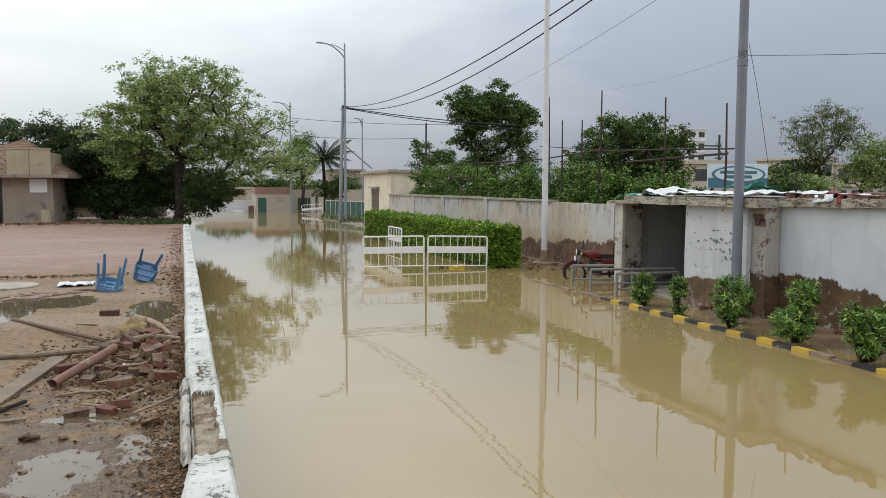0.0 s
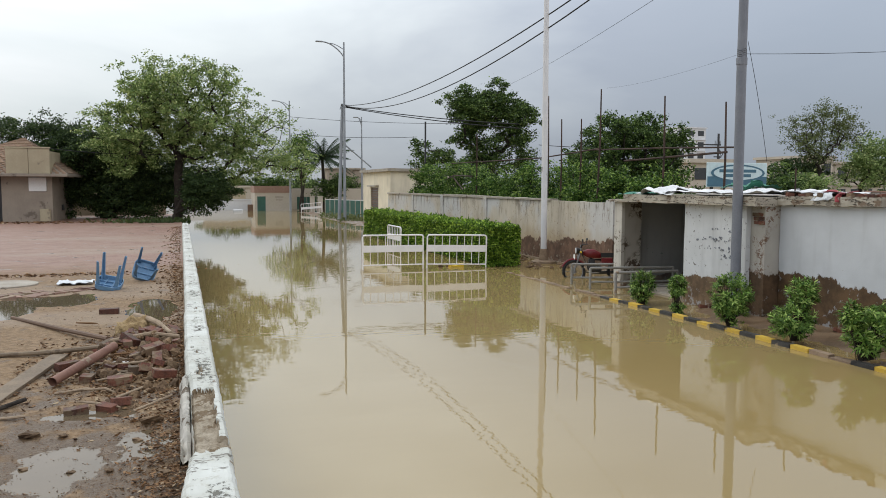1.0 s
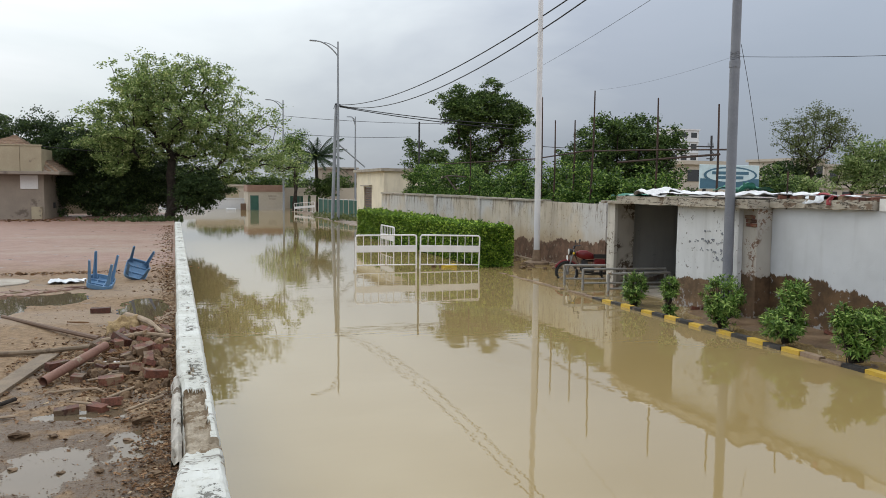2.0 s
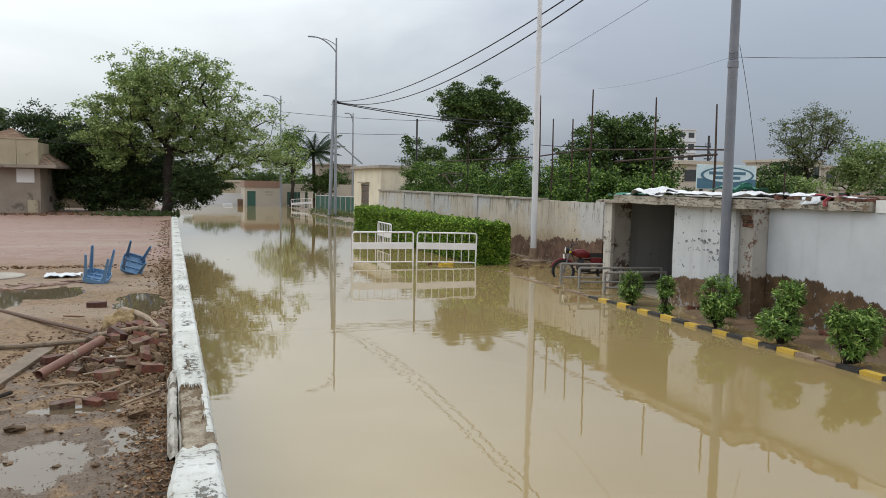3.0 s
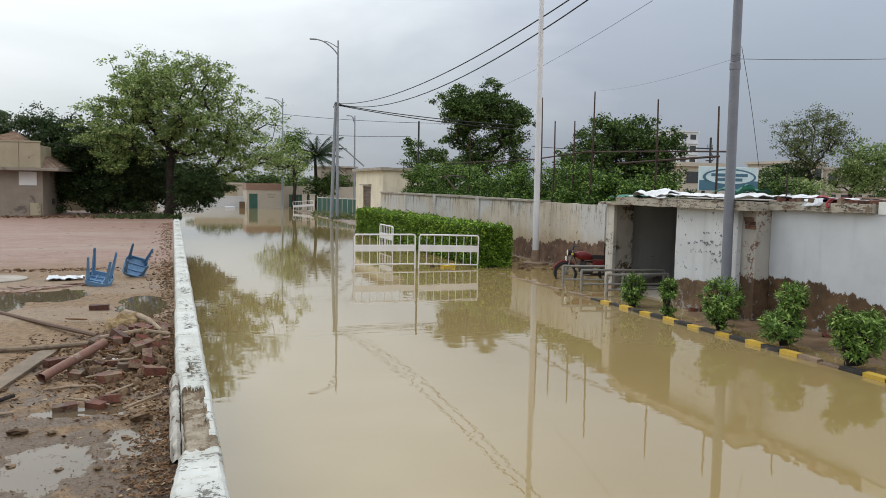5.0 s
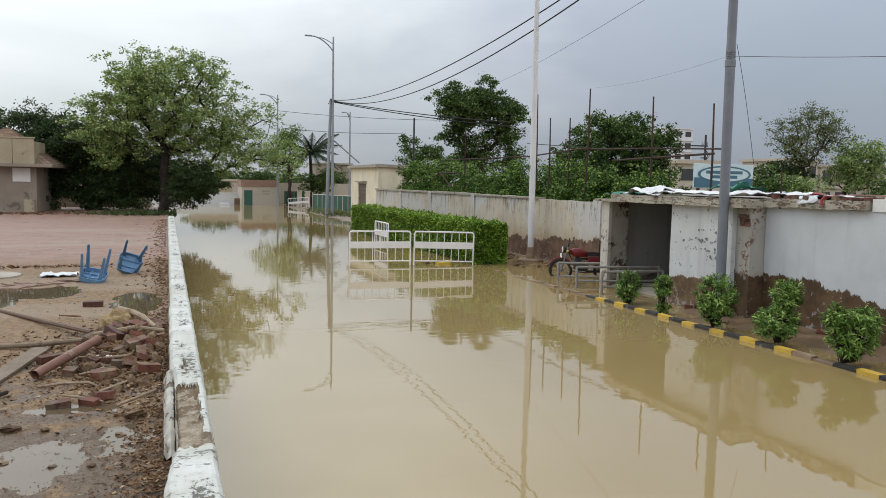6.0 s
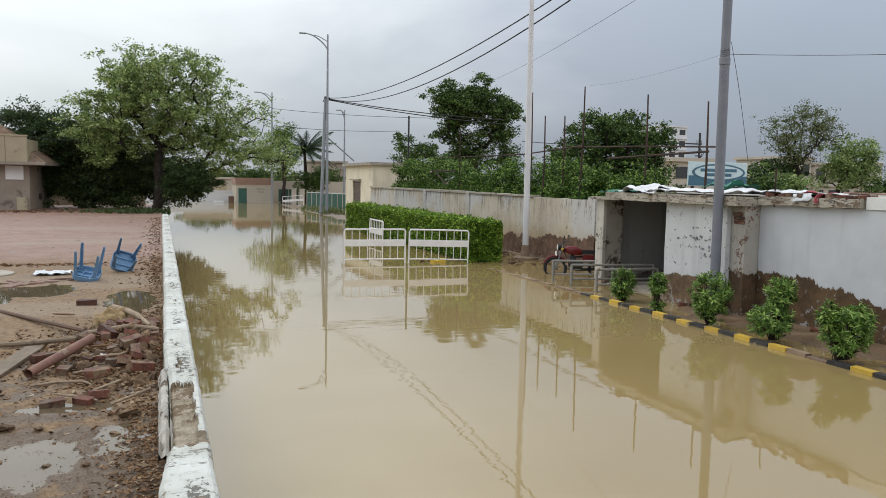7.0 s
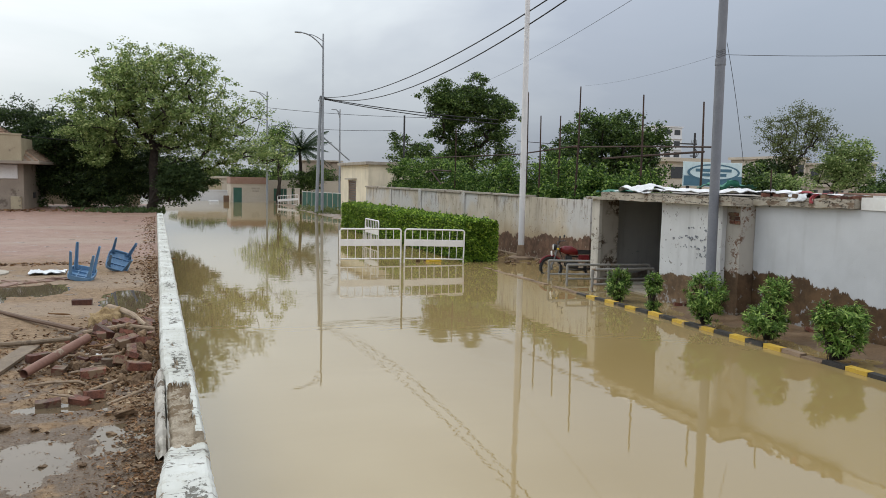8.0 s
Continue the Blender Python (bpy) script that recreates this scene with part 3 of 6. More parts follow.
g.add(rows[0], [tuple(range(len(rows[0])))[::-1]])
parapet = setting("parapet", g, M["whitewash"], "low whitewashed brick parapet with broken plaster", False, "wall")
parapet.data.materials.append(M["bare_core"])
for i in faces_bare:
    parapet.data.polygons[i].material_index = 1
# strip of plaster that has come away from the forecourt side
g, rows = Geo(), []
for y in np.arange(4.42, 6.15, 0.02):
    end = max(0.0, min(1.0, (y - 4.3) / 0.7, (6.3 - y) / 0.25))
    x0 = -0.024 + 0.014 * nz(1, y, 6, 1) + 0.014 * nz(1, y, 22, 2)
    x1 = 0.016 + 0.008 * nz(2, y, 5, 3) + 0.010 * nz(2, y, 25, 4)
    top = 0.86 + 0.15 * end + 0.05 * nz(3, y, 4, 5) + 0.035 * nz(3, y, 19, 6)
    rows.append([(x1 + 0.01, y, 0.8), (x1, y, top - 0.012), ((x0 + x1) / 2, y, top), (x0, y, top - 0.02), (x0 - 0.015, y, 0.92 + 0.015 * nz(4, y, 14, 7)), (x0 - 0.02, y, 0.8)])
g.grid(rows)
tagged(part("plaster_slab", g, M["wall_edge"]), "cracked strip of plaster leaning off the parapet", "plaster slab")

# ---- verge ----
gx, gy = np.arange(8.8, 12.7, 0.1), np.arange(-8, 21.6, 0.12)


def verge_height(x, y):
    base = 0.02 if y < 12.6 else 0.02 - 0.09 * min(1, (y - 12.6) / 1.2)
    return base + nz(x, y, 1.5, 21) * 0.035 + nz(x, y, 6, 22) * 0.02 + 0.05 * max(0, (x - 9.6)) * (y < 13) - 0.03 * math.exp(-((x - 9.2) / 0.35) ** 2)


setting("verge", Geo().grid([[(x, y, verge_height(x, y)) for x in gx] for y in gy]), M["mud"], "muddy verge between kerb and wall", True, "ground")

# ---- boundary walls ----
setting("wall_near", rough_box(Geo(), 10.45, 10.70, -8, 11.39, -0.4, 2.13, 0.3, 0.008, 1), M["wall_near"], "white plastered boundary wall soaked brown at its foot")
setting("coping_near", rough_box(Geo(), 10.43, 10.74, -8, 9.1, 2.13, 2.33, 0.3, 0.006, 2), M["white_paint"], "white painted coping of the boundary wall", category="coping")
setting("wall_far", rough_box(Geo(), 11.40, 11.62, 16.6, 43.4, -0.4, 1.99, 0.35, 0.01, 3), M["wall_far"], "streaked cream boundary wall with fallen plaster")
g = Geo()
for y in (18.9, 28.3, 33.6, 38.4):
    rough_box(g, 11.36, 11.66, y - 0.2, y + 0.2, -0.4, 2.06, 0.3, 0.008, y)
setting("wall_piers", g, M["wall_far"], "plastered piers of the boundary wall")
g = Geo()
rough_box(g, 11.34, 11.68, 28.5, 33.4, 1.99, 2.08, 0.25, 0.012, 6)
rough_box(g, 11.34, 11.68, 22.6, 28.1, 1.99, 2.05, 0.25, 0.018, 7)
rough_box(g, 11.34, 11.68, 33.8, 43.4, 1.99, 2.07, 0.25, 0.01, 8)
setting("coping_far", g, M["concrete"], "worn concrete coping along the boundary wall", category="coping")

# ---- guard room ----
room = thing("guard_room", "small white flat-roofed guard room with a dark open doorway", "guard room")
part("front_wall", rough_box(Geo(), 10.02, 10.20, 11.78, 13.65, -0.4, 2.10, 0.15, 0.006, 11), M["wall_panel"], room, "white plaster flaking to black")
part("pier", rough_box(Geo(), 10.12, 10.62, 11.40, 11.776, -0.4, 2.12, 0.15, 0.01, 12), M["wall_pier"], room, "stained corner pier")
part("jamb_wall", rough_box(Geo(), 10.215, 10.70, 16.3, 16.56, -0.4, 2.08, 0.15, 0.008, 13), M["wall_jamb"], room, "stained door jamb")
part("jamb_edge", rough_box(Geo(), 10.13, 10.212, 16.27, 16.6, -0.4, 2.08, 0.15, 0.006, 14), M["wall_edge"], room, "pale plaster edge of the jamb")
# inner walls carry the room's shade partly in their darkened colour
part("side_wall", rough_box(Geo(), 10.72, 12.6, 16.57, 16.8, -0.4, 2.08, 0.3, 0.006, 15), M["interior"], room, "inner wall, its grey lowered for the room's shade")
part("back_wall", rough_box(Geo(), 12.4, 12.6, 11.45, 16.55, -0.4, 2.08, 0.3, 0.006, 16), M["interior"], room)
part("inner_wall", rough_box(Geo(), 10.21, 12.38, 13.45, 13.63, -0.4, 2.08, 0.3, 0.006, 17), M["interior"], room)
part("room_floor", rough_box(Geo(), 10.3, 12.38, 13.65, 16.28, -0.4, 0.05, 0.3, 0.006, 19), M["concrete"], room)
slab = part("roof_slab", rough_box(Geo(), 9.84, 12.7, 11.36, 15.75, 2.10, 2.27, 0.12, 0.012, 18), M["slab"], room, "weathered concrete roof slab")
part("roof_slab", rough_box(Geo(), 10.05, 12.7, 15.76, 16.8, 2.085, 2.14, 0.15, 0.012, 28), M["slab"], room)
part("roof_parapet", rough_box(Geo(), 10.34, 10.78, 9.15, 11.35, 2.135, 2.29, 0.07, 0.022, 29), M["slab"], room, "broken brick and concrete parapet")
rng = random.Random(14)
g = Geo()
for row, (z, y0, y1, n) in enumerate(((1.62, 11.95, 12.75, 12), (1.42, 12.2, 13.35, 20), (1.22, 12.0, 13.0, 16), (1.08, 12.1, 12.8, 8))):
    for k in range(n):
        y, zz, w, h = rng.uniform(y0, y1), z + rng.uniform(-0.05, 0.05), rng.uniform(0.010, 0.06), rng.uniform(0.007, 0.034)
        g.box(-0.005, 0.004, -w / 2, w / 2, -h / 2, h / 2, pose(10.015, y, zz, rng.uniform(-40, 40), 0, 0))
part("faded_lettering", g, M["pole_grey"], room, "worn dark strokes of faded lettering")
rng = random.Random(4)
for k in range(6):
    z = 1.79 + 0.075 * (k // 2) + 0.008 * rng.random()
    part("brick", Geo().box(-0.03, 0.05, -0.06 - 0.04 * rng.random(), 0.05 + 0.03 * rng.random(), -0.034, 0.034, None, 0.008), M["brick"], room, at=pose(10.128 + rng.uniform(-0.006, 0.012), 11.50 + 0.15 * (k % 2) + rng.uniform(-0.03, 0.03), z, rng.uniform(-3, 3), 0, rng.uniform(-7, 7)))

# ---- kerb ----
kerb = tagged(new("kerb"), "road kerb painted in yellow and black blocks", "kerb", "", "structure")
kerb_mesh = {}
for key in ("kerb_yellow", "kerb_black", "kerb_bare"):
    g = Geo()
    rough_box(g, -0.06, 0.06, 0.006, 0.366, -0.40, 0.0, 0.12, 0.008, len(key))
    kerb_mesh[key] = g.mesh("kerb_stone", M[key])
rng = random.Random(7)
for k in range(44):
    y = 5.095 + 0.375 * k
    key = "kerb_yellow" if k % 2 == 0 else "kerb_black"
    if k in (8, 9) or k > 25:
        key = "kerb_bare"
    z = 0.058 + rng.uniform(-0.006, 0.006) - max(0, (y - 13)) * 0.008 - (0.03 if k in (8, 29) else 0)
    part("kerb_stone", kerb_mesh[key], None, kerb, at=pose(8.79 + rng.uniform(-0.012, 0.012), y, z, rng.uniform(-1, 1), rng.uniform(-2, 2), rng.uniform(-1.2, 1.2)))


# ---- trees and shrubs ----
def leaf_mesh(name, centres, size, material, long=1.7, seed=0, up=0.3, folded=False):
    """Many small leaves, one four-cornered blade at each centre, turned at random."""
    r = np.random.default_rng(seed)
    c = np.asarray(centres, float)
    n = len(c)
    a = r.normal(size=(n, 3))
    a[:, 2] = a[:, 2] * 0.6 - up
    a /= np.linalg.norm(a, axis=1)[:, None]
    b = np.cross(a, r.normal(size=(n, 3)))
    b /= np.linalg.norm(b, axis=1)[:, None]
    s = size * r.uniform(0.6, 1.3, n)[:, None]
    nrm = np.cross(a, b)
    v = np.stack([c - a * s * long * 0.5, c + b * s * 0.5 + nrm * s * 0.12, c + a * s * long * 0.5, c - b * s * 0.5 + nrm * s * 0.12], 1).reshape(-1, 3)
    me = bpy.data.meshes.new(name)
    me.vertices.add(4 * n)
    me.vertices.foreach_set("co", v.ravel())
    me.loops.add(4 * n)
    me.loops.foreach_set("vertex_index", np.arange(4 * n))
    me.polygons.add(n)
    me.polygons.foreach_set("loop_start", np.arange(0, 4 * n, 4))
    me.update(calc_edges=True)
    me.validate()
    me.materials.append(material)
    return me


def grow(trunk, targets, r_tip=0.012, power=0.46):
    """Limbs from a trunk line to the targets: each joins the nearest wood already grown. Returns wood and tips."""
    nodes = [Vector(p) for p in trunk]
    parent = [-1] + list(range(len(trunk) - 1))
    top = nodes[-1]
    tips = []
    for tg in sorted(targets, key=lambda q: (q - top).length):
        best, at = 1e9, 0
        for i, p in enumerate(nodes):
            d = (tg - p).length + (0.6 if p.z > tg.z else 0) + (1.5 if i < len(trunk) - 3 else 0)
            if d < best:
                best, at = d, i
        start = nodes[at]
        span = tg - start
        k = max(2, min(5, int(span.length / 0.35)))
        last = at
        for j in range(1, k + 1):
            u = j / k
            p = start + span * u + Vector((0, 0, 0.12 * span.length * math.sin(math.pi * u))) + noise.noise_vector((start + span * u) * 1.7) * 0.12 * span.length * math.sin(math.pi * u)
            nodes.append(p)
            parent.append(last)
            last = len(nodes) - 1
        tips.append(last)
    load = [0] * len(nodes)
    for t in tips:
        i = t
        while i >= 0:
            load[i] += 1
            i = parent[i]
    wood = Geo()
    for i, p in enumerate(nodes):
        if parent[i] >= 0:
            r0, r1 = r_tip * max(load[parent[i]], 1) ** power, r_tip * max(load[i], 1) ** power
            r0 = min(r0, r1 * 1.5)
            wood.tube([nodes[parent[i]], p], [r0, r1], 7 if r1 > 0.04 else 4, False)
    return wood, nodes, tips


def tree(name, label, base, trunk, lobes, count, per, spread, leaf, material, seed, r_tip=0.012, along=0.5, bark="bark"):
    """lobes: centre and half sizes of the crown's masses, relative to the base, and the share of leaves that they bear."""
    r = random.Random(seed)
    targets, weight = [], {}
    total = sum(a[3] * a[4] * a[5] for a in lobes)
    for cx, cy, cz, sx, sy, sz, *thin in lobes:
        for _ in range(max(3, round(count * sx * sy * sz / total))):
            while True:
                p = Vector((r.uniform(-1, 1), r.uniform(-1, 1), r.uniform(-1, 1)))
                if 0.25 < p.length < 1:
                    break
            targets.append(Vector((cx + p.x * sx, cy + p.y * sy, cz + p.z * sz)))
            weight[tuple(targets[-1])] = thin[0] if thin else 1.0
    wood, nodes, tips = grow(trunk, targets, r_tip)
    g = np.random.default_rng(seed)
    centres = []
    for t in tips:
        n = int(per * g.uniform(0.5, 1.5) * weight.get(tuple(nodes[t]), 1.0) / 4)
        for _ in range(4):
            sprig = np.array(nodes[t]) + g.normal(size=3) * spread * np.array([1.15, 1.15, 0.8])
            centres.append(sprig + g.normal(size=(n, 3)) * spread * np.array([0.62, 0.62, 0.36]) * g.uniform(0.7, 1.2))
    ob = thing(name, label, "tree", pose(*base))
    part("trunk", wood, M[bark], ob, smooth=True)
    part("crown", leaf_mesh("crown", np.concatenate(centres), leaf, M[material], 1.8, seed), None, ob)
    return ob


tree("neem_tree", "broad green neem tree at the forecourt's edge", (-0.15, 38.4, 0.84),
     [(0, 0, -0.3), (0.02, 0, 0.6), (0.06, 0, 1.3), (0.02, 0.1, 2.0), (0.1, 0, 2.7), (-0.05, 0, 3.3)],
     [(-0.1, 0, 4.9, 2.6, 2.4, 2.0), (-1.9, 0, 4.2, 2.0, 1.8, 1.6, 1.2), (-2.3, -0.3, 2.9, 1.4, 1.2, 0.9, 1.1), (1.9, -0.2, 4.2, 1.9, 1.8, 1.7), (0.5, -0.4, 6.1, 2.1, 1.6, 1.2, 0.8), (-1.5, 0, 5.9, 1.5, 1.3, 1.2, 0.8), (2.1, 0, 5.9, 1.4, 1.3, 1.2, 0.8),
      (2.5, -0.3, 2.7, 1.6, 1.3, 1.1, 1.1), (3.7, 0, 3.4, 1.9, 1.4, 1.5, 0.6), (4.8, 0, 4.9, 1.0, 1.0, 1.1, 0.35), (5.2, 0, 3.0, 1.3, 1.0, 0.9, 0.5), (1.3, -0.6, 2.2, 1.1, 0.8, 0.6), (-1.5, 0, 6.9, 1.2, 1.0, 0.7, 0.6), (1.2, 0, 6.9, 1.3, 1.0, 0.6, 0.6)],
     430, 165, 0.22, 0.064, "leaf_neem", 3, 0.0125)
tree("thicket_tree", "dense dark tree with low hanging branches", (-3.6, 41.0, 0.84),
     [(0, 0, -0.3), (0, 0, 0.5), (0.1, 0, 1.1), (0, 0, 1.7)],
     [(-0.3, 0, 2.8, 2.3, 1.6, 1.7), (1.6, 0, 1.9, 1.7, 1.5, 1.6), (3.3, 0.5, 1.6, 1.4, 1.4, 1.4), (-2.4, 0, 3.9, 1.5, 1.2, 0.9), (-3.9, 0, 4.2, 1.3, 0.9, 0.5), (-1.0, 0, 1.1, 1.8, 1.2, 0.9), (0.6, -0.6, 0.9, 1.6, 1.0, 0.7), (2.2, -1.0, 1.1, 1.2, 1.0, 0.9), (-1.9, 0, 2.2, 1.2, 1.2, 1.2), (1.2, -0.8, 2.8, 1.5, 1.0, 1.3)],
     340, 360, 0.30, 0.066, "leaf_dark", 5, 0.014)
tree("thicket_tree", "low dark tree leaning over the parapet's end", (-0.35, 37.2, 0.84),
     [(0, 0, -0.2), (0.05, 0, 0.3), (0.3, 0, 0.8)],
     [(1.35, 0, 1.45, 1.05, 0.9, 0.7), (2.05, 0, 1.2, 0.6, 0.7, 0.4), (0.9, 0, 0.9, 0.4, 0.6, 0.5)],
     70, 330, 0.20, 0.06, "leaf_dark", 6, 0.012)
tree("roadside_tree", "pale green roadside tree beyond the forecourt", (10.6, 73.0, -0.3),
     [(0, 0, -0.3), (0, 0, 1.0), (0.2, 0, 2.2), (0.1, 0, 3.2)],
     [(-0.9, 0, 5.2, 1.4, 1.5, 1.6), (-2.2, 0, 5.4, 1.2, 1.4, 1.4), (0.4, 0, 3.6, 1.0, 0.9, 1.2)],
     70, 42, 0.36, 0.10, "leaf_neem", 8, 0.014)
tree("roadside_tree", "small feathery roadside tree beside a lamp post", (11.3, 76.0, -0.3),
     [(0, 0, -0.3), (0, 0, 1.0), (0.0, 0, 2.0)],
     [(0, 0, 4.8, 0.9, 0.9, 1.2), (-0.6, 0, 6.6, 1.0, 0.9, 1.2), (0.5, 0, 7.0, 0.7, 0.8, 0.9)],
     60, 70, 0.34, 0.10, "leaf_garden", 9, 0.018)
tree("mango_tree", "tall dark green tree far behind the garden wall", (23.35, 57.0, -0.4),
     [(0, 0, -0.3), (0, 0, 1.6), (0.2, 0, 3.2), (0.1, 0, 4.8)],
     [(-0.2, 0, 8.6, 3.0, 2.2, 1.7), (-1.9, 0, 8.9, 1.6, 1.5, 1.4), (2.2, 0, 8.1, 1.6, 1.5, 1.4), (0.6, 0, 10.0, 1.4, 1.2, 0.8), (-2.5, 0, 6.9, 1.0, 1.0, 1.0), (3.0, 0, 6.6, 0.8, 0.8, 0.9), (-4.7, 0, 5.0, 1.7, 1.2, 1.2), (-1.0, 0, 4.6, 2.2, 1.4, 1.0), (0.6, 0, 6.3, 2.6, 1.6, 1.1, 0.5), (2.2, 0, 5.0, 1.6, 1.2, 1.0, 0.7)],
     185, 300, 0.36, 0.10, "leaf_mango", 12, 0.027)
tree("mango_tree", "round dark mango tree behind the guard room", (19.6, 30.5, 0.05),
     [(0, 0, -0.2), (0, 0, 1.0), (0.1, 0, 2.0), (0, 0, 2.6)],
     [(-1.0, 0, 4.1, 1.8, 1.7, 1.7), (1.0, 0, 4.2, 1.7, 1.6, 1.6), (-2.2, 0, 3.0, 1.1, 1.1, 1.2), (1.9, 0, 2.8, 1.3, 1.2, 1.2), (2.0, 0, 1.9, 1.4, 1.1, 1.0), (0, 0, 2.4, 2.2, 1.6, 1.2)],
     190, 270, 0.24, 0.075, "leaf_mango", 13, 0.016)
tree("acacia_tree", "sparse airy acacia tree with bare twigs", (29.4, 30.0, 0.05),
     [(0, 0, -0.2), (0.05, 0, 1.4), (0.15, 0, 2.4), (0.4, 0, 3.2)],
     [(0.6, 0, 5.4, 1.5, 1.2, 1.0), (-0.8, 0, 5.0, 1.2, 1.0, 1.0), (1.9, 0, 5.2, 0.9, 0.9, 0.8), (0.2, 0, 4.2, 1.4, 1.0, 0.7)],
     150, 75, 0.19, 0.05, "leaf_pale", 15, 0.0095)
tree("acacia_tree", "low olive green acacia tree", (31.4, 29.5, 0.05),
     [(0, 0, -0.2), (0.2, 0, 1.4), (0.5, 0, 2.4)],
     [(1.0, 0, 4.0, 1.3, 1.2, 1.0), (2.0, 0, 3.3, 1.2, 1.0, 1.0), (0.0, 0, 3.2, 1.0, 1.0, 0.8)],
     70, 150, 0.26, 0.07, "leaf_neem", 16, 0.016)
tree("thicket_tree", "dark shrubby tree below the acacias", (29.3, 31.0, 0.05), [(0, 0, -0.2), (0, 0, 0.6), (0, 0, 1.2)],
     [(0.2, 0, 2.9, 1.2, 1.0, 1.1), (0, 0, 1.8, 1.4, 1.0, 1.0)], 60, 90, 0.25, 0.11, "leaf_dark", 17)
for k, (x, y, w, h, key) in enumerate(((26.2, 27.5, 1.6, 1.5, "leaf_neem"), (23.6, 26.5, 1.3, 1.3, "leaf_mango"), (32.6, 27.0, 2.0, 1.6, "leaf_mango"), (35.5, 27.0, 2.4, 1.7, "leaf_garden"), (38.8, 27.0, 2.2, 1.6, "leaf_neem"))):
    tree("shrub", "leafy garden shrub behind the wall", (x, y, 0.05), [(0, 0, -0.2), (0, 0, 0.4), (0, 0, 0.9)], [(0, 0, 1.9, w, 1.2, h * 0.75), (w * 0.4, 0, 2.2, w * 0.6, 0.9, h * 0.7)],
         50, 170, 0.26, 0.075, key, 30 + k)

# young trees in a row along the inside of the garden wall
r = random.Random(21)
y, k = 19.3, 0
while y < 41:
    big = 1.06 + 0.011 * (y - 20) + 0.13 * r.random()
    w = 0.75 + 0.25 * r.random()
    tree("young_tree", "bushy bright green young tree along the wall", (12.55 + 0.25 * r.random(), y, 0.05), [(0, 0, -0.2), (0, 0, 0.6), (0.03, 0, 1.2)],
         [(0, 0, 1.75, 0.65, w, 0.75), (0.1, 0.1, 2.22 * big, 0.5, w * 0.7, 0.5), (-0.15, 0, 1.6, 0.5, w * 0.8, 0.55)],
         75, 150, 0.16, 0.052, "leaf_garden", 50 + k, 0.01)
    y += 1.2 + 0.5 * r.random()
    k += 1
tree("young_tree", "small bright green young tree beside the roof", (12.7, 18.0, 0.05), [(0, 0, -0.2), (0, 0, 0.6), (0.03, 0, 1.2)], [(0, 0, 2.2, 0.5, 0.55, 0.65), (0, 0, 1.4, 0.5, 0.5, 0.5)], 40, 110, 0.15, 0.055, "leaf_garden", 90, 0.01)

def palm(label, base, height, count, lo, hi, seed, girth=0.2):
    """A palm: ringed trunk and drooping fronds, each a rib with paired leaflets."""
    ob = thing("palm_tree", label, "tree", pose(*base))
    part("trunk", Geo().tube([(0, 0, -0.5), (0.1, 0, height * 0.35), (0, 0, height * 0.65), (-0.1, 0, height)], [girth * 1.1, girth * 0.9, girth * 0.8, girth * 0.7], 8), M["bark"], ob, smooth=True)
    r = random.Random(seed)
    for k in range(count):
        az, lift, ln = k * 2.4, r.uniform(-0.5, 1.2), r.uniform(lo, hi)
        g, pts = Geo(), []
        for j in range(9):
            u = j / 8
            pts.append(Vector((math.cos(az) * ln * u * math.cos(lift * 0.6), math.sin(az) * ln * u * math.cos(lift * 0.6), height + ln * (math.sin(lift) * u - 0.36 * u ** 2.0))))
        g.tube(pts, ln * 0.007, 4)
        side = Vector((-math.sin(az), math.cos(az), 0))
        for j in range(1, 40):
            u = j / 40
            i = min(7, int(u * 8))
            p = pts[i].lerp(pts[i + 1], u * 8 - i)
            w = ln * (0.2 * math.sin(math.pi * min(1, u * 0.9 + 0.1)) + 0.03)
            for s in (-1, 1):
                e = p + side * s * w * 0.8 + Vector((math.cos(az) * 0.06 * ln, math.sin(az) * 0.06 * ln, -w * r.uniform(0.35, 0.75)))
                g.add([p, p + (pts[i + 1] - pts[i]) * 0.2, e], [(0, 1, 2)])
        part("frond", g, M["leaf_palm"], ob)


palm("small coconut palm far down the road", (13.7, 78, 0), 5.3, 30, 2.9, 3.6, 2)
palm("low feathery date palm behind the sign", (24.0, 26.3, 0), 1.7, 20, 1.3, 1.9, 5, 0.16)


# ---- clipped hedge ----
hedge = thing("hedge", "long clipped green hedge along the flooded kerb", "hedge")
r = np.random.default_rng(31)
HX0, HX1, HY0, HY1, HZ = 8.70, 9.86, 21.5, 38.0, 1.26
# added dark block behind the leaves, stands in for the hedge's inner shade
g = Geo()
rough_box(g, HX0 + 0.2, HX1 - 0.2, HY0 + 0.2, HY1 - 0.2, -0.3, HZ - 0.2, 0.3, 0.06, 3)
part("inner_core", g, M["leaf_dark"], hedge, "solid dark core standing in for shade between the leaves")


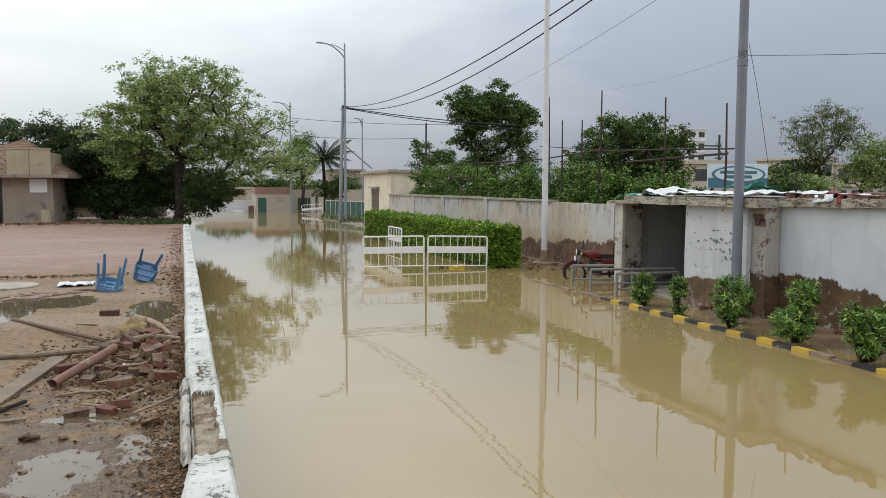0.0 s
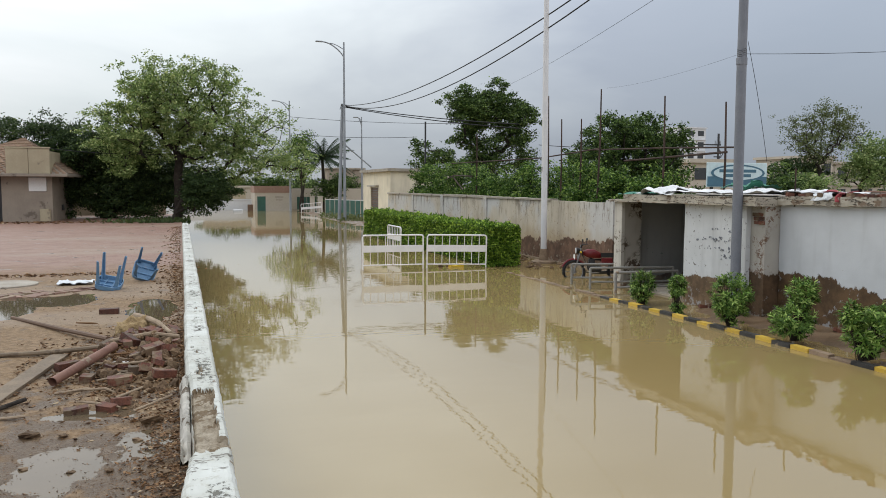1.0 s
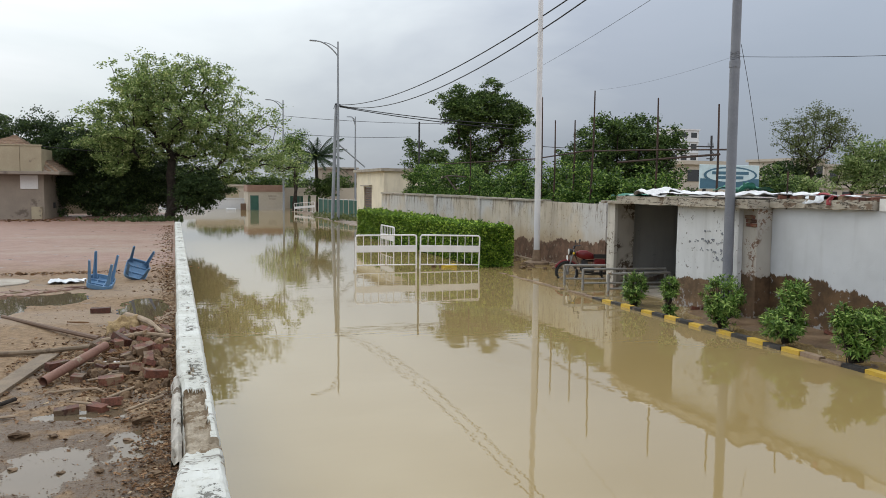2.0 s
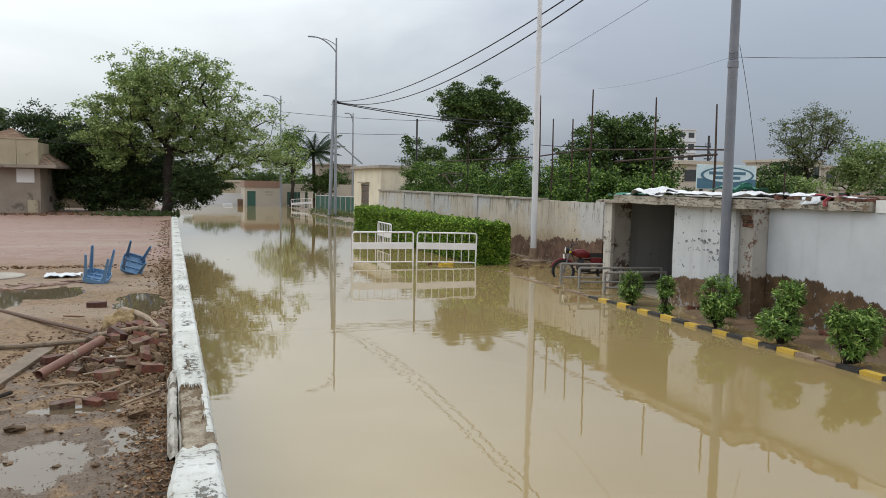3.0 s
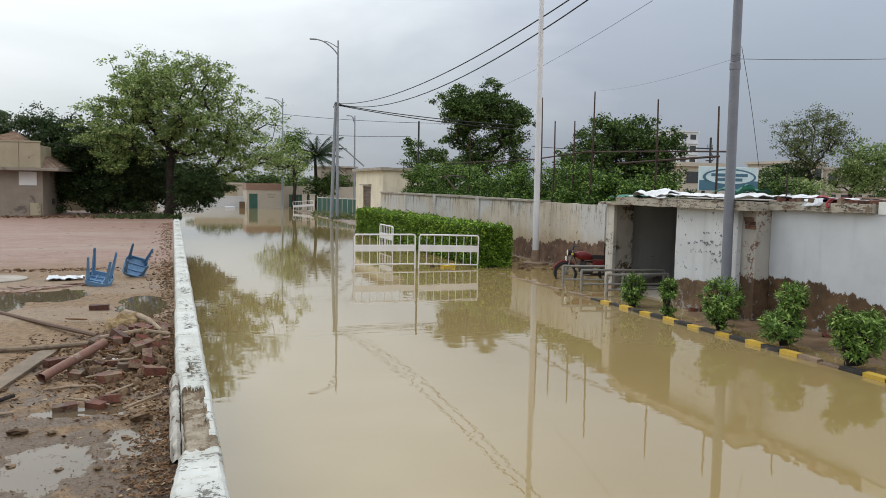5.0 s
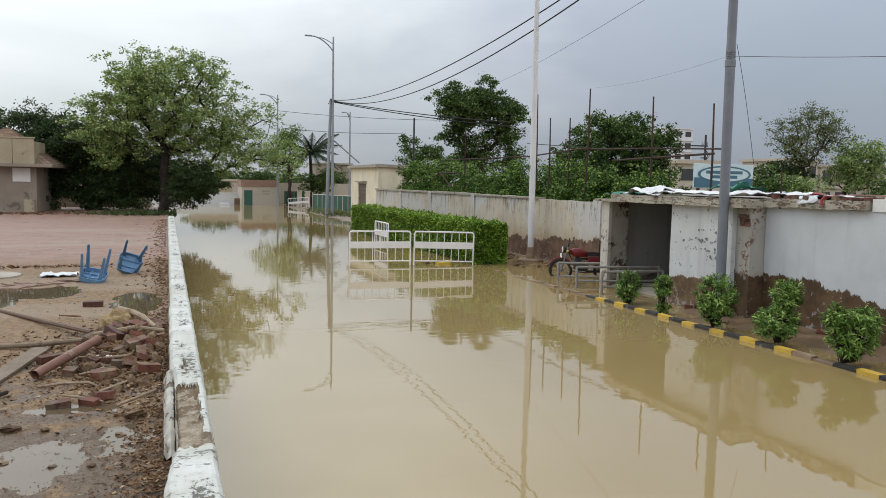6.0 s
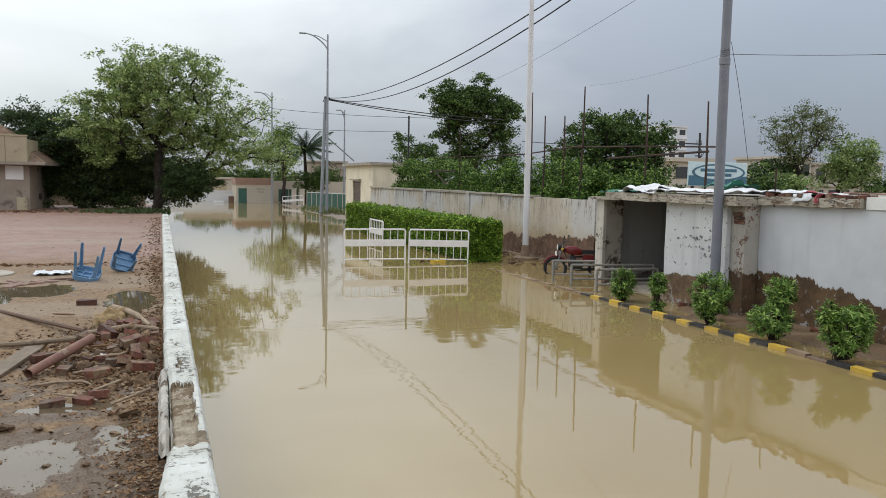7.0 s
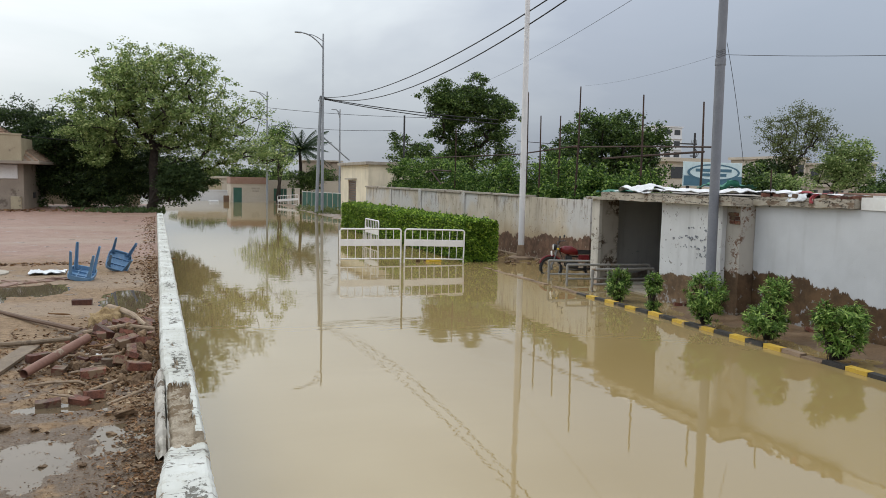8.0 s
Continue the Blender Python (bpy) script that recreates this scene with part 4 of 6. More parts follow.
def hedge_side(n, axis, val):
    p = np.stack([r.uniform(HX0, HX1, n), r.uniform(HY0, HY1, n), r.uniform(0.02, HZ, n)], 1)
    p[:, axis] = val
    bump = np.array([nz(a + c, b, 1.6, 40) * 0.10 + nz(a, b + c, 5, 41) * 0.05 for a, b, c in p])
    out = -1 if val in (HX0, HY0) else 1
    p[:, axis] += out * (bump - np.abs(r.normal(size=n)) * 0.11)
    mid, half, rad = np.array([(HX0 + HX1) / 2, (HY0 + HY1) / 2, 0.0]), np.array([(HX1 - HX0) / 2, (HY1 - HY0) / 2, HZ]) + 0.05, 0.26
    q = p - mid
    inner = np.clip(q, rad - half, half - rad)
    d = q - inner
    far = np.linalg.norm(d, axis=1)[:, None]
    return mid + inner + d * np.minimum(1.0, rad / np.maximum(far, 1e-6))


cs = np.concatenate([hedge_side(19000, 2, HZ), hedge_side(17000, 0, HX0), hedge_side(5000, 1, HY0), hedge_side(3000, 0, HX1), hedge_side(1200, 1, HY1)])
part("foliage", leaf_mesh("foliage", cs, 0.055, M["leaf_hedge"], 1.7, 32, -0.2), None, hedge)
sprigs = hedge_side(700, 2, HZ)
sprigs[:, 2] += r.uniform(0.02, 0.12, 700)
tagged(part("new_growth", leaf_mesh("sprigs", sprigs, 0.06, M["leaf_hedge"], 2.4, 33, -1.0), None, hedge, "fresh light green shoots"), kind="stuff")


# ---- bushes on the verge ----
def bush(base, lobes, seed, label, stem=0.35):
    ob = thing("bush", label, "bush", pose(*base), "bushes along the kerb")
    rr = np.random.default_rng(seed)
    wood, vs, fs = Geo(), [], []
    for cx, cy, cz, sx, sz, n in lobes:
        for _ in range(int(n * 0.72)):
            d = rr.normal(size=3)
            d /= np.linalg.norm(d)
            rad = rr.uniform(0.45, 1.0) ** 0.6
            tip = Vector((cx + d[0] * sx * rad, cy + d[1] * sx * rad, cz + d[2] * sz * rad))
            root = Vector((cx * 0.4 + rr.normal() * 0.03, cy * 0.4, 0.02))
            if rr.random() < 0.4:
                wood.tube([root, root.lerp(tip, 0.5) + Vector((0, 0, 0.05)), tip], [0.009, 0.006, 0.003], 4, False)
            axis = (tip - Vector((cx, cy, cz - sz * 0.5))).normalized() + Vector((0, 0, 0.5))
            axis.normalize()
            for _ in range(15):
                q = Vector(rr.normal(size=3))
                q = (q - axis * q.dot(axis)).normalized()
                a = (axis * rr.uniform(0.1, 1.1) + q).normalized()
                b = a.cross(axis).normalized()
                up = b.cross(a)
                L, W = rr.uniform(0.07, 0.13), rr.uniform(0.009, 0.0145)
                p = tip + axis * rr.uniform(-0.06, 0.03)
                k = len(vs)
                vs += [p, p + a * L * 0.45 + b * W + up * 0.008, p + a * L - up * L * 0.18, p + a * L * 0.45 - b * W + up * 0.008]
                fs.append((k, k + 1, k + 2, k + 3))
    part("branch", wood, M["bark"], ob)
    g = Geo()
    g.add(vs, fs)
    part("leaves", g, M["leaf_bush"], ob)


bush((9.10, 13.75, -0.02), [(0, 0, 0.38, 0.26, 0.34, 170)], 1, "round leafy green bush standing in shallow water")
bush((8.98, 12.4, 0.0), [(0, 0, 0.55, 0.17, 0.24, 90), (0.02, 0, 0.14, 0.14, 0.08, 25)], 2, "slim leafy bush on a bare stem")
bush((8.95, 10.85, 0.02), [(0, 0, 0.60, 0.36, 0.34, 210), (0.02, 0, 0.28, 0.28, 0.24, 80)], 3, "full round leafy green bush")
bush((9.08, 9.48, 0.02), [(0.12, 0, 0.78, 0.24, 0.24, 110), (-0.05, 0, 0.34, 0.34, 0.28, 150)], 4, "leafy green bush in two tiers")
bush((8.98, 8.08, 0.02), [(0.07, 0, 0.42, 0.33, 0.34, 220), (-0.27, 0, 0.66, 0.14, 0.18, 55), (0.27, 0, 0.62, 0.20, 0.18, 75)], 5, "large spreading leafy green bush")

# ---- poles and lamps ----
p = thing("flag_pole", "tall pale galvanised steel pole on a round footing", "pole", pose(10.97, 22.2, 0))
part("shaft", Geo().tube([(0, 0, 0), (-0.01, 0, 4), (-0.03, 0, 10)], [0.10, 0.095, 0.07], 16), M["pole_white"], p, smooth=True)
part("footing", Geo().tube([(0, 0, -0.4), (0, 0, 0.06), (0, 0, 0.10)], [0.42, 0.40, 0.30], 18), M["kerb_bare"], p, "round muddy concrete footing")
part("sleeve", Geo().tube([(0, 0, 0.08), (0, 0, 0.42), (0, 0, 0.46)], [0.15, 0.12, 0.10], 16), M["kerb_bare"], p, "rusty base sleeve")
p = thing("utility_pole", "thick blue-grey tubular steel utility pole", "pole", pose(9.76, 11.75, 0))
part("lower_tube", Geo().tube([(0.03, 0, -0.3), (0.0, 0, 4.75)], [0.093, 0.088], 20), M["pole_grey"], p, smooth=True)
part("upper_tube", Geo().tube([(0, 0, 4.75), (0.0, 0, 10.0)], [0.084, 0.076], 20), M["pole_grey"], p, smooth=True)
part("collar", Geo().tube([(0, 0, 4.68), (0, 0, 4.80), (0, 0, 4.81)], [0.098, 0.098, 0.08], 20), M["pole_grey"], p)
g = Geo()
for zz in (4.83, 4.87, 4.91, 4.94):
    g.tube([(0.081 * math.cos(a), 0.081 * math.sin(a), zz + 0.02 * math.sin(3 * a)) for a in np.linspace(0, 2 * math.pi, 17)], 0.007, 4)
part("wire_wrap", g, M["cable"], p, "wire wound round the pole")


def street_lamp(x, y, h, arm, label, double=False):
    ob = thing("street_lamp", label, "street lamp", pose(x, y, 0))
    part("shaft", Geo().tube([(0, 0, -0.5), (0, 0, h * 0.5), (0, 0, h)], [0.11, 0.085, 0.055], 12), M["pole_far"], ob, smooth=True)
    pts = [(-arm * u, 0, h - 1.0 + 0.95 * math.sin(u * math.pi / 2) ** 0.8) for u in np.linspace(0, 1, 10)]
    part("arm", Geo().tube(pts, [0.045] * 9 + [0.03], 8), M["pole_far"], ob, smooth=True)
    part("brace", Geo().tube([(-arm * 0.65 * u, 0, h - 0.5 + 0.38 * math.sin(u * math.pi / 2)) for u in np.linspace(0, 1, 7)], 0.03, 6), M["pole_far"], ob)
    part("lamp_head", Geo().box(-arm - 0.45, -arm + 0.05, -0.09, 0.09, h - 0.09, h + 0.0, None, 0.03), M["pole_far"], ob)
    return ob


lamp = street_lamp(10.80, 53.0, 12.25, 1.5, "tall steel street lamp with a curved arm")
part("bracket", Geo().tube([(-0.3, 0, 7.7), (-0.2, 0, 8.0), (0.15, 0, 8.0), (0.2, 0, 7.8)], 0.035, 6), M["iron"], lamp, "cable bracket")
street_lamp(9.98, 75.0, 10.5, 1.2, "distant steel street lamp with a curved arm")
p = thing("utility_pole", "plain steel utility pole beside the street lamp", "pole", pose(10.42, 53.2, 0))
part("lower_tube", Geo().tube([(0, 0, -0.5), (0.2, 0, 5.7)], [0.125, 0.11], 12), M["pole_far"], p, smooth=True)
part("upper_tube", Geo().tube([(0.2, 0, 5.7), (0.29, 0, 8.1)], [0.11, 0.09], 12), M["pole_far"], p, smooth=True)
part("stay", Geo().tube([(0.2, 0, 5.5), (2.4, 0.3, 3.75)], 0.05, 6), M["pole_far"], p, "slanting stay tube")
street_lamp(17.0, 75, 9.2, 0.4, "thin far lamp mast")
p = tagged(part("mast", Geo().tube([(0, 0, 0), (0, 0, 6.0)], 0.05, 6), M["iron"], at=pose(12.9, 41, 0)), "thin dark iron mast behind the wall", "mast")


def wire(pts, r, label):
    g = Geo().tube([Vector(q) for q in pts], r, 5)
    tagged(part("cable", g, M["cable"], smooth=True), label, "cable", "overhead cables")


def sag(a, b, low, n=26):
    a, b = Vector(a), Vector(b)
    return [a.lerp(b, u) - Vector((0, 0, 4 * low * u * (1 - u))) for u in np.linspace(0, 1, n)]


wire(sag((10.9, 53, 7.98), (11.05, 14.0, 8.75), 1.18), 0.022, "black overhead cable sagging above the road")
wire(sag((10.9, 53, 7.95), (11.05, 13.0, 8.75), 1.66), 0.022, "black overhead cable sagging above the road")
wire(sag((10.9, 53, 7.9), (19.5, 43.0, 6.2), 0.15), 0.03, "black overhead cable running into the garden trees")
wire(sag((10.9, 53, 7.85), (19.5, 43.0, 5.95), 0.15), 0.03, "black overhead cable running into the garden trees")
wire(sag((13.5, 20, 8.05), (22.9, 56.0, 9.7), 0.25), 0.007, "thin overhead cable above the garden")
wire(sag((9.86, 11.75, 4.88), (22.0, 3.6, 6.2), 0.5), 0.005, "thin cable tied to the grey pole")
wire(sag((9.76, 11.85, 4.88), (13.0, 22.0, 5.6), 0.1), 0.002, "thin cable tied to the grey pole")
wire([Vector((9.86 + 0.42 * u, 11.72 - 0.12 * u, 5.1 - 2.2 * u + 0.12 * math.sin(3 * u))) for u in np.linspace(0, 1, 14)], 0.005, "loose black cable hanging from the grey pole")
wire(sag((10, 75, 9.0), (30, 62, 8.2), 0.4), 0.02, "thin distant overhead cable")
wire(sag((10.3, 75, 7.4), (20, 66, 6.8), 0.2), 0.02, "thin distant overhead cable")
wire(sag((-5.35, 36.95, 4.0), (-0.15, 38.4, 3.9), 0.1), 0.015, "thin cable strung past the hut")

# ---- bamboo frame over the garden ----
frame_ob = thing("bamboo_frame", "dark bamboo poles and rails standing over the garden", "bamboo frame")
for y, z, lean in ((24.47, 5.59, 0.05), (20.91, 5.41, -0.1), (17.62, 4.85, 0.02), (15.18, 4.45, 0.06), (23.47, 4.71, 0.02), (22.11, 4.61, -0.03), (31.33, 4.69, 0.0)):
    part("upright", Geo().tube([(12.2 + lean, y, -0.1), (12.2 + lean * 0.6, y + 0.03, z * 0.35), (12.2 + lean * 0.2, y - 0.02, z * 0.7), (12.2, y, z)], [0.033, 0.032, 0.028, 0.02], 7), M["bamboo"], frame_ob)
part("rail", Geo().tube([(12.2, 34.6, 3.52), (12.2, 25.0, 3.46), (12.22, 21.0, 3.62)], 0.024, 6), M["bamboo"], frame_ob)
part("rail", Geo().tube([(12.22, 21.6, 3.60), (12.2, 17.6, 3.48), (12.2, 14.8, 3.37)], 0.024, 6), M["bamboo"], frame_ob)
part("rail", Geo().tube([(12.1, 35.2, 2.75), (12.1, 34.0, 2.95), (12.1, 31.6, 2.88)], 0.03, 6), M["bamboo"], frame_ob)
part("prop", Geo().tube([(12.1, 34.2, 2.92), (12.1, 32.6, 2.2)], 0.035, 6), M["bamboo"], frame_ob)
part("rail", Geo().tube([(12.25, 19.6, 3.2), (12.2, 15.1, 3.27)], 0.03, 6), M["bamboo"], frame_ob)

# ---- barriers ----
def barrier(at, w=1.82):
    ob = thing("crowd_barrier", "white painted steel crowd barrier standing in flood water", "barrier", at, "white barriers on the road")
    h, c = 1.0, 0.07
    arc = lambda cx, cz, a0: [(cx + c * math.cos(a), 0, cz + c * math.sin(a)) for a in np.linspace(a0, a0 - math.pi / 2, 5)]
    pts = [(0, 0, -0.12)] + arc(c, h - c, math.pi) + arc(w - c, h - c, math.pi / 2) + [(w, 0, -0.12)]
    part("tube_frame", Geo().tube(pts, 0.024, 8), M["barrier"], ob, smooth=True)
    part("bottom_rail", Geo().tube([(0, 0, 0.12), (w, 0, 0.12)], 0.020, 8), M["barrier"], ob, smooth=True)
    part("plate", Geo().box(0.02, w - 0.02, -0.012, 0.012, 0.50, 0.70, None, 0.004), M["barrier"], ob, "flat white plate")
    n = 8
    for k in range(1, n):
        x = w * k / n
        part("bar", Geo().tube([(x, 0, 0.12), (x, 0, h - 0.01)], 0.011, 6), M["barrier"], ob)
    for x in (0.12, w - 0.12):
        part("foot", Geo().box(x - 0.03, x + 0.03, -0.25, 0.25, -0.16, -0.12, None, 0.006), M["barrier"], ob)
    return ob


b1 = barrier(pose(4.98, 21.92, 0, 0, 0, -4))
copy_thing(b1, pose(6.90, 21.76, 0, 0.5, 1.0, -7))
copy_thing(b1, pose(7.35, 28.1, -0.02, -1, 0, -90))
b4 = copy_thing(b1, pose(10.3, 69.9, -0.22, 0, -5, -8))
tagged(b4, "white painted steel crowd barrier tilted in far flood water")
tagged(part("rag", rough_box(Geo(), -0.25, 0.2, -0.1, 0.1, -0.02, 0.09, 0.06, 0.05, 3), M["yellow"], at=pose(7.9, 21.9, 0.0, 0, 0, 10)), "yellow rag caught against the barrier", "rag")

# ---- ramp handrails ----
for x0, y0, x1, y1, n in ((9.27, 17.16, 10.56, 16.77, 2), (9.25, 16.2, 11.3, 15.8, 3), (9.31, 15.15, 10.89, 15.05, 3)):
    ob = thing("handrail", "dull galvanised tube handrail at the guard room entrance", "handrail", group="entrance handrails")
    part("top_rail", Geo().tube([(x0, y0, 0.5), (x1, y1, 0.5)], 0.030, 8), M["rail"], ob, smooth=True)
    part("mid_rail", Geo().tube([(x0, y0, 0.16), (x1, y1, 0.16)], 0.024, 8), M["rail"], ob, smooth=True)
    for k in range(n):
        u = k / (n - 1)
        part("post", Geo().tube([(x0 + (x1 - x0) * u, y0 + (y1 - y0) * u, -0.4), (x0 + (x1 - x0) * u, y0 + (y1 - y0) * u, 0.5)], 0.032, 8), M["rail"], ob, smooth=True)
tagged(part("ramp", rough_box(Geo(), 9.3, 10.3, 13.7, 17.0, -0.4, 0.0, 0.25, 0.01, 3), M["concrete"], at=pose(0, 0, -0.03)), "flooded concrete entrance ramp", "ramp")

# ---- loose things on the forecourt ----
brick_mesh = []
for k in range(4):
    g = Geo()
    ln = (0.225, 0.225, 0.15, 0.19)[k]
    rough_box(g, -ln / 2, ln / 2, -0.055, 0.055, -0.035, 0.035, 0.055, 0.006, k * 3.1)
    brick_mesh.append(g.mesh("brick", M["brick"]))
stone_mesh = []
for k in range(5):
    g, rows = Geo(), []
    for i in range(7):
        e = -1.5 + 3.0 * i / 6
        row = []
        for j in range(9):
            a = (j % 8) / 8 * 2 * math.pi
            d = Vector((math.cos(a) * math.cos(e), math.sin(a) * math.cos(e), math.sin(e)))
            rr = 1 + 0.55 * noise.noise(d * 1.6 + Vector((k * 7.3, 0, 0))) + 0.25 * noise.noise(d * 4 + Vector((0, k * 3.1, 0)))
            row.append((d.x * 0.085 * rr, d.y * 0.06 * rr, d.z * 0.045 * rr))
        rows.append(row)
    stone_mesh.append(g.grid(rows).mesh("mortar_lump", M["rubble"]))


def brick(x, y, k=0, lift=0.0, rx=0, ry=0, rz=0, label="loose wet red brick lying on the mud", s=0.82):
    ob = new("brick", brick_mesh[k])
    ob.matrix_basis = pose(x, y, floor_height(x, y) + 0.033 * s + lift, rx, ry, rz) @ Matrix.Diagonal((s, s, min(1.0, s * 1.15), 1))
    tagged(ob, label, "brick", "loose bricks")


brick(-0.88, 10.25, 0, 0, 0, 0, -2, s=1.0)
brick(-0.74, 5.84, 0, 0.012, 3, -4, 6, s=0.72)
brick(-0.54, 5.84, 0, 0.010, 8, 3, -38, s=0.62)
brick(-0.45, 5.93, 3, 0.005, -10, 6, 25, s=0.7)
brick(-0.50, 6.50, 0, 0.01, 2, 0, 8)
brick(-0.36, 6.68, 0, 0.01, -4, 3, 5)
brick(-0.17, 6.52, 0, 0.01, 3, 10, 20)
brick(-0.98, 7.25, 0, 0.01, 0, 0, 35)
brick(-0.76, 6.72, 2, 0.0, 6, 0, 80)
brick(-0.27, 7.10, 0, 0.03, 12, -8, 30)
brick(-0.14, 7.15, 0, 0.02, -10, 12, 70)
r = random.Random(17)
for k in range(64):
    u, a = math.sqrt(r.random()), r.uniform(0, 6.28)
    x, y = -0.33 + 0.44 * u * math.cos(a), 7.75 + 1.1 * u * math.sin(a)
    if x > -0.08:
        x = -0.08 - 0.3 * r.random()
    brick(x, y, r.randrange(4), 0.04 * (1 - u) * r.random(), r.uniform(-22, 22), r.uniform(-22, 22), r.uniform(0, 180), "broken red brick in the rubble heap", r.choice((0.35, 0.45, 0.55, 0.7, 0.85)))
for k in range(185):
    u, a = math.sqrt(r.random()), r.uniform(0, 6.28)
    x, y = -0.36 + 0.52 * u * math.cos(a), 7.6 + 1.5 * u * math.sin(a)
    if x > -0.07:
        x = -0.07 - 0.3 * r.random()
    ob = new("mortar_lump", stone_mesh[r.randrange(5)])
    s = 0.15 + 0.65 * r.random() ** 2
    ob.matrix_basis = pose(x, y, floor_height(x, y) + 0.02 * s + 0.03 * (1 - u), r.uniform(0, 360), r.uniform(0, 360), r.uniform(0, 360)) @ Matrix.Scale(s, 4)
    tagged(ob, "crumbled lump of old mortar in the rubble", "mortar lump", "mortar lumps")
for x, y, s in ((-0.95, 5.32, 0.9), (-0.24, 5.42, 1.0), (-0.30, 5.10, 0.6), (-0.29, 4.74, 0.45), (-0.75, 5.28, 0.5), (-1.1, 5.2, 0.5), (-0.62, 4.62, 0.35), (-0.42, 4.55, 0.4), (-0.88, 4.76, 0.5), (-0.62, 11.0, 0.6), (-0.75, 14.6, 0.8), (-0.12, 4.4, 0.5)):
    ob = new("stone", stone_mesh[int(s * 10) % 5])
    ob.matrix_basis = pose(x, y, floor_height(x, y) + 0.015 * s, 20 * s, 10, 170 * s) @ Matrix.Diagonal((s, s, s * 0.5, 1))
    tagged(ob, "small dark stone sunk in the mud", "stone", "stones in the mud")


def lay(name, label, category, pts, radii, material, sides=10, lift=None):
    q = []
    for i, (x, y, up) in enumerate(pts):
        rr = radii if isinstance(radii, (int, float)) else radii[i]
        q.append((x, y, floor_height(x, y) + rr + up))
    tagged(part(name, Geo().tube(q, radii, sides), M[material], smooth=False), label, category)


# broken pipe with an open end
g = Geo()
a, b = Vector((-1.0, 6.62, floor_height(-1.0, 6.62) + 0.045)), Vector((-0.60, 7.35, floor_height(-0.60, 7.35) + 0.09))
g.tube([a, a.lerp(b, 0.5), b], [0.037, 0.039, 0.037], 14, False).tube([a.lerp(b, 0.001), a.lerp(b, 0.4)], [0.034, 0.034], 14, False)
tagged(part("pipe", g, M["clay_pipe"], smooth=True), "short length of broken rusty pipe on the rubble", "pipe")
lay("pole_piece", "long thin wooden pole lying in the mud", "wooden pole", [(-1.95, 10.25, 0), (-1.3, 9.2, 0.01), (-0.72, 8.15, 0.03)], [0.022, 0.024, 0.026], "wood_door", 8)
lay("stick", "long crooked muddy stick on the ground", "stick", [(-2.4, 8.15, 0), (-1.6, 7.92, 0.0), (-1.2, 7.86, 0.01), (-0.75, 7.76, 0.03)], [0.018, 0.022, 0.024, 0.02], "plank", 8)
lay("stick", "dark stick lying across the rubble", "stick", [(-0.66, 7.72, 0.06), (-0.3, 7.70, 0.03), (-0.05, 7.62, 0.05)], [0.02, 0.022, 0.018], "timber", 8)
lay("branch", "pale bare branch on top of the rubble", "branch", [(-0.60, 9.75, 0.02), (-0.52, 9.15, 0.10), (-0.36, 8.7, 0.10), (-0.25, 8.3, 0.06), (-0.13, 7.85, 0.03)], [0.022, 0.034, 0.032, 0.028, 0.018], "timber", 9)
lay("stick", "short stick lying in the mud", "stick", [(-1.32, 5.95, 0), (-1.12, 6.2, 0.01)], [0.018, 0.016], "bark", 8)
for x0, y0, x1, y1 in ((-0.95, 6.35, -0.72, 6.42), (-1.2, 5.75, -1.05, 5.78), (-0.5, 6.1, -0.3, 6.35), (-0.62, 6.9, -0.4, 6.95), (-1.35, 5.05, -1.15, 5.1), (-0.36, 5.75, -0.1, 5.95)):
    lay("stick", "thin splinter of wood in the mud", "stick", [(x0, y0, 0), (x1, y1, 0.004)], 0.010, "timber", 6)
g = Geo()
rough_box(g, -0.075, 0.075, -0.85, 0.85, -0.012, 0.012, 0.12, 0.004, 2)
tagged(part("plank", g, M["plank"], at=pose(-1.24, 6.95, floor_height(-1.24, 6.95) + 0.022, 0, 0, -9)), "muddy wooden plank lying flat on the ground", "plank")
g = Geo()
rows = []
for i in range(13):
    row = []
    for j in range(25):
        a, e = j / 24 * 2 * math.pi, -0.5 + i / 12 * 2.05
        d = Vector((math.cos(a) * math.cos(e), math.sin(a) * math.cos(e), math.sin(e)))
        rr = 1 + 0.35 * noise.noise(d * 2.2) + 0.22 * noise.noise(d * 6)
        row.append((d.x * 0.19 * rr, d.y * 0.26 * rr, d.z * 0.13 * rr))
    rows.append(row)
g.grid(rows)
tagged(part("straw_clump", g, M["straw"], smooth=True, at=pose(-0.50, 8.7, floor_height(-0.50, 8.7) + 0.05)), "matted clump of yellow straw and earth", "straw clump")
g = Geo()
rough_box(g, -0.1, 0.1, -0.04, 0.04, -0.012, 0.012, 0.05, 0.008, 9)
tagged(part("plaster_chip", g, M["white_paint"], at=pose(-0.56, 7.0, floor_height(-0.56, 7.0) + 0.02, 0, 0, 6)), "white chip of painted plaster on the mud", "plaster chip")


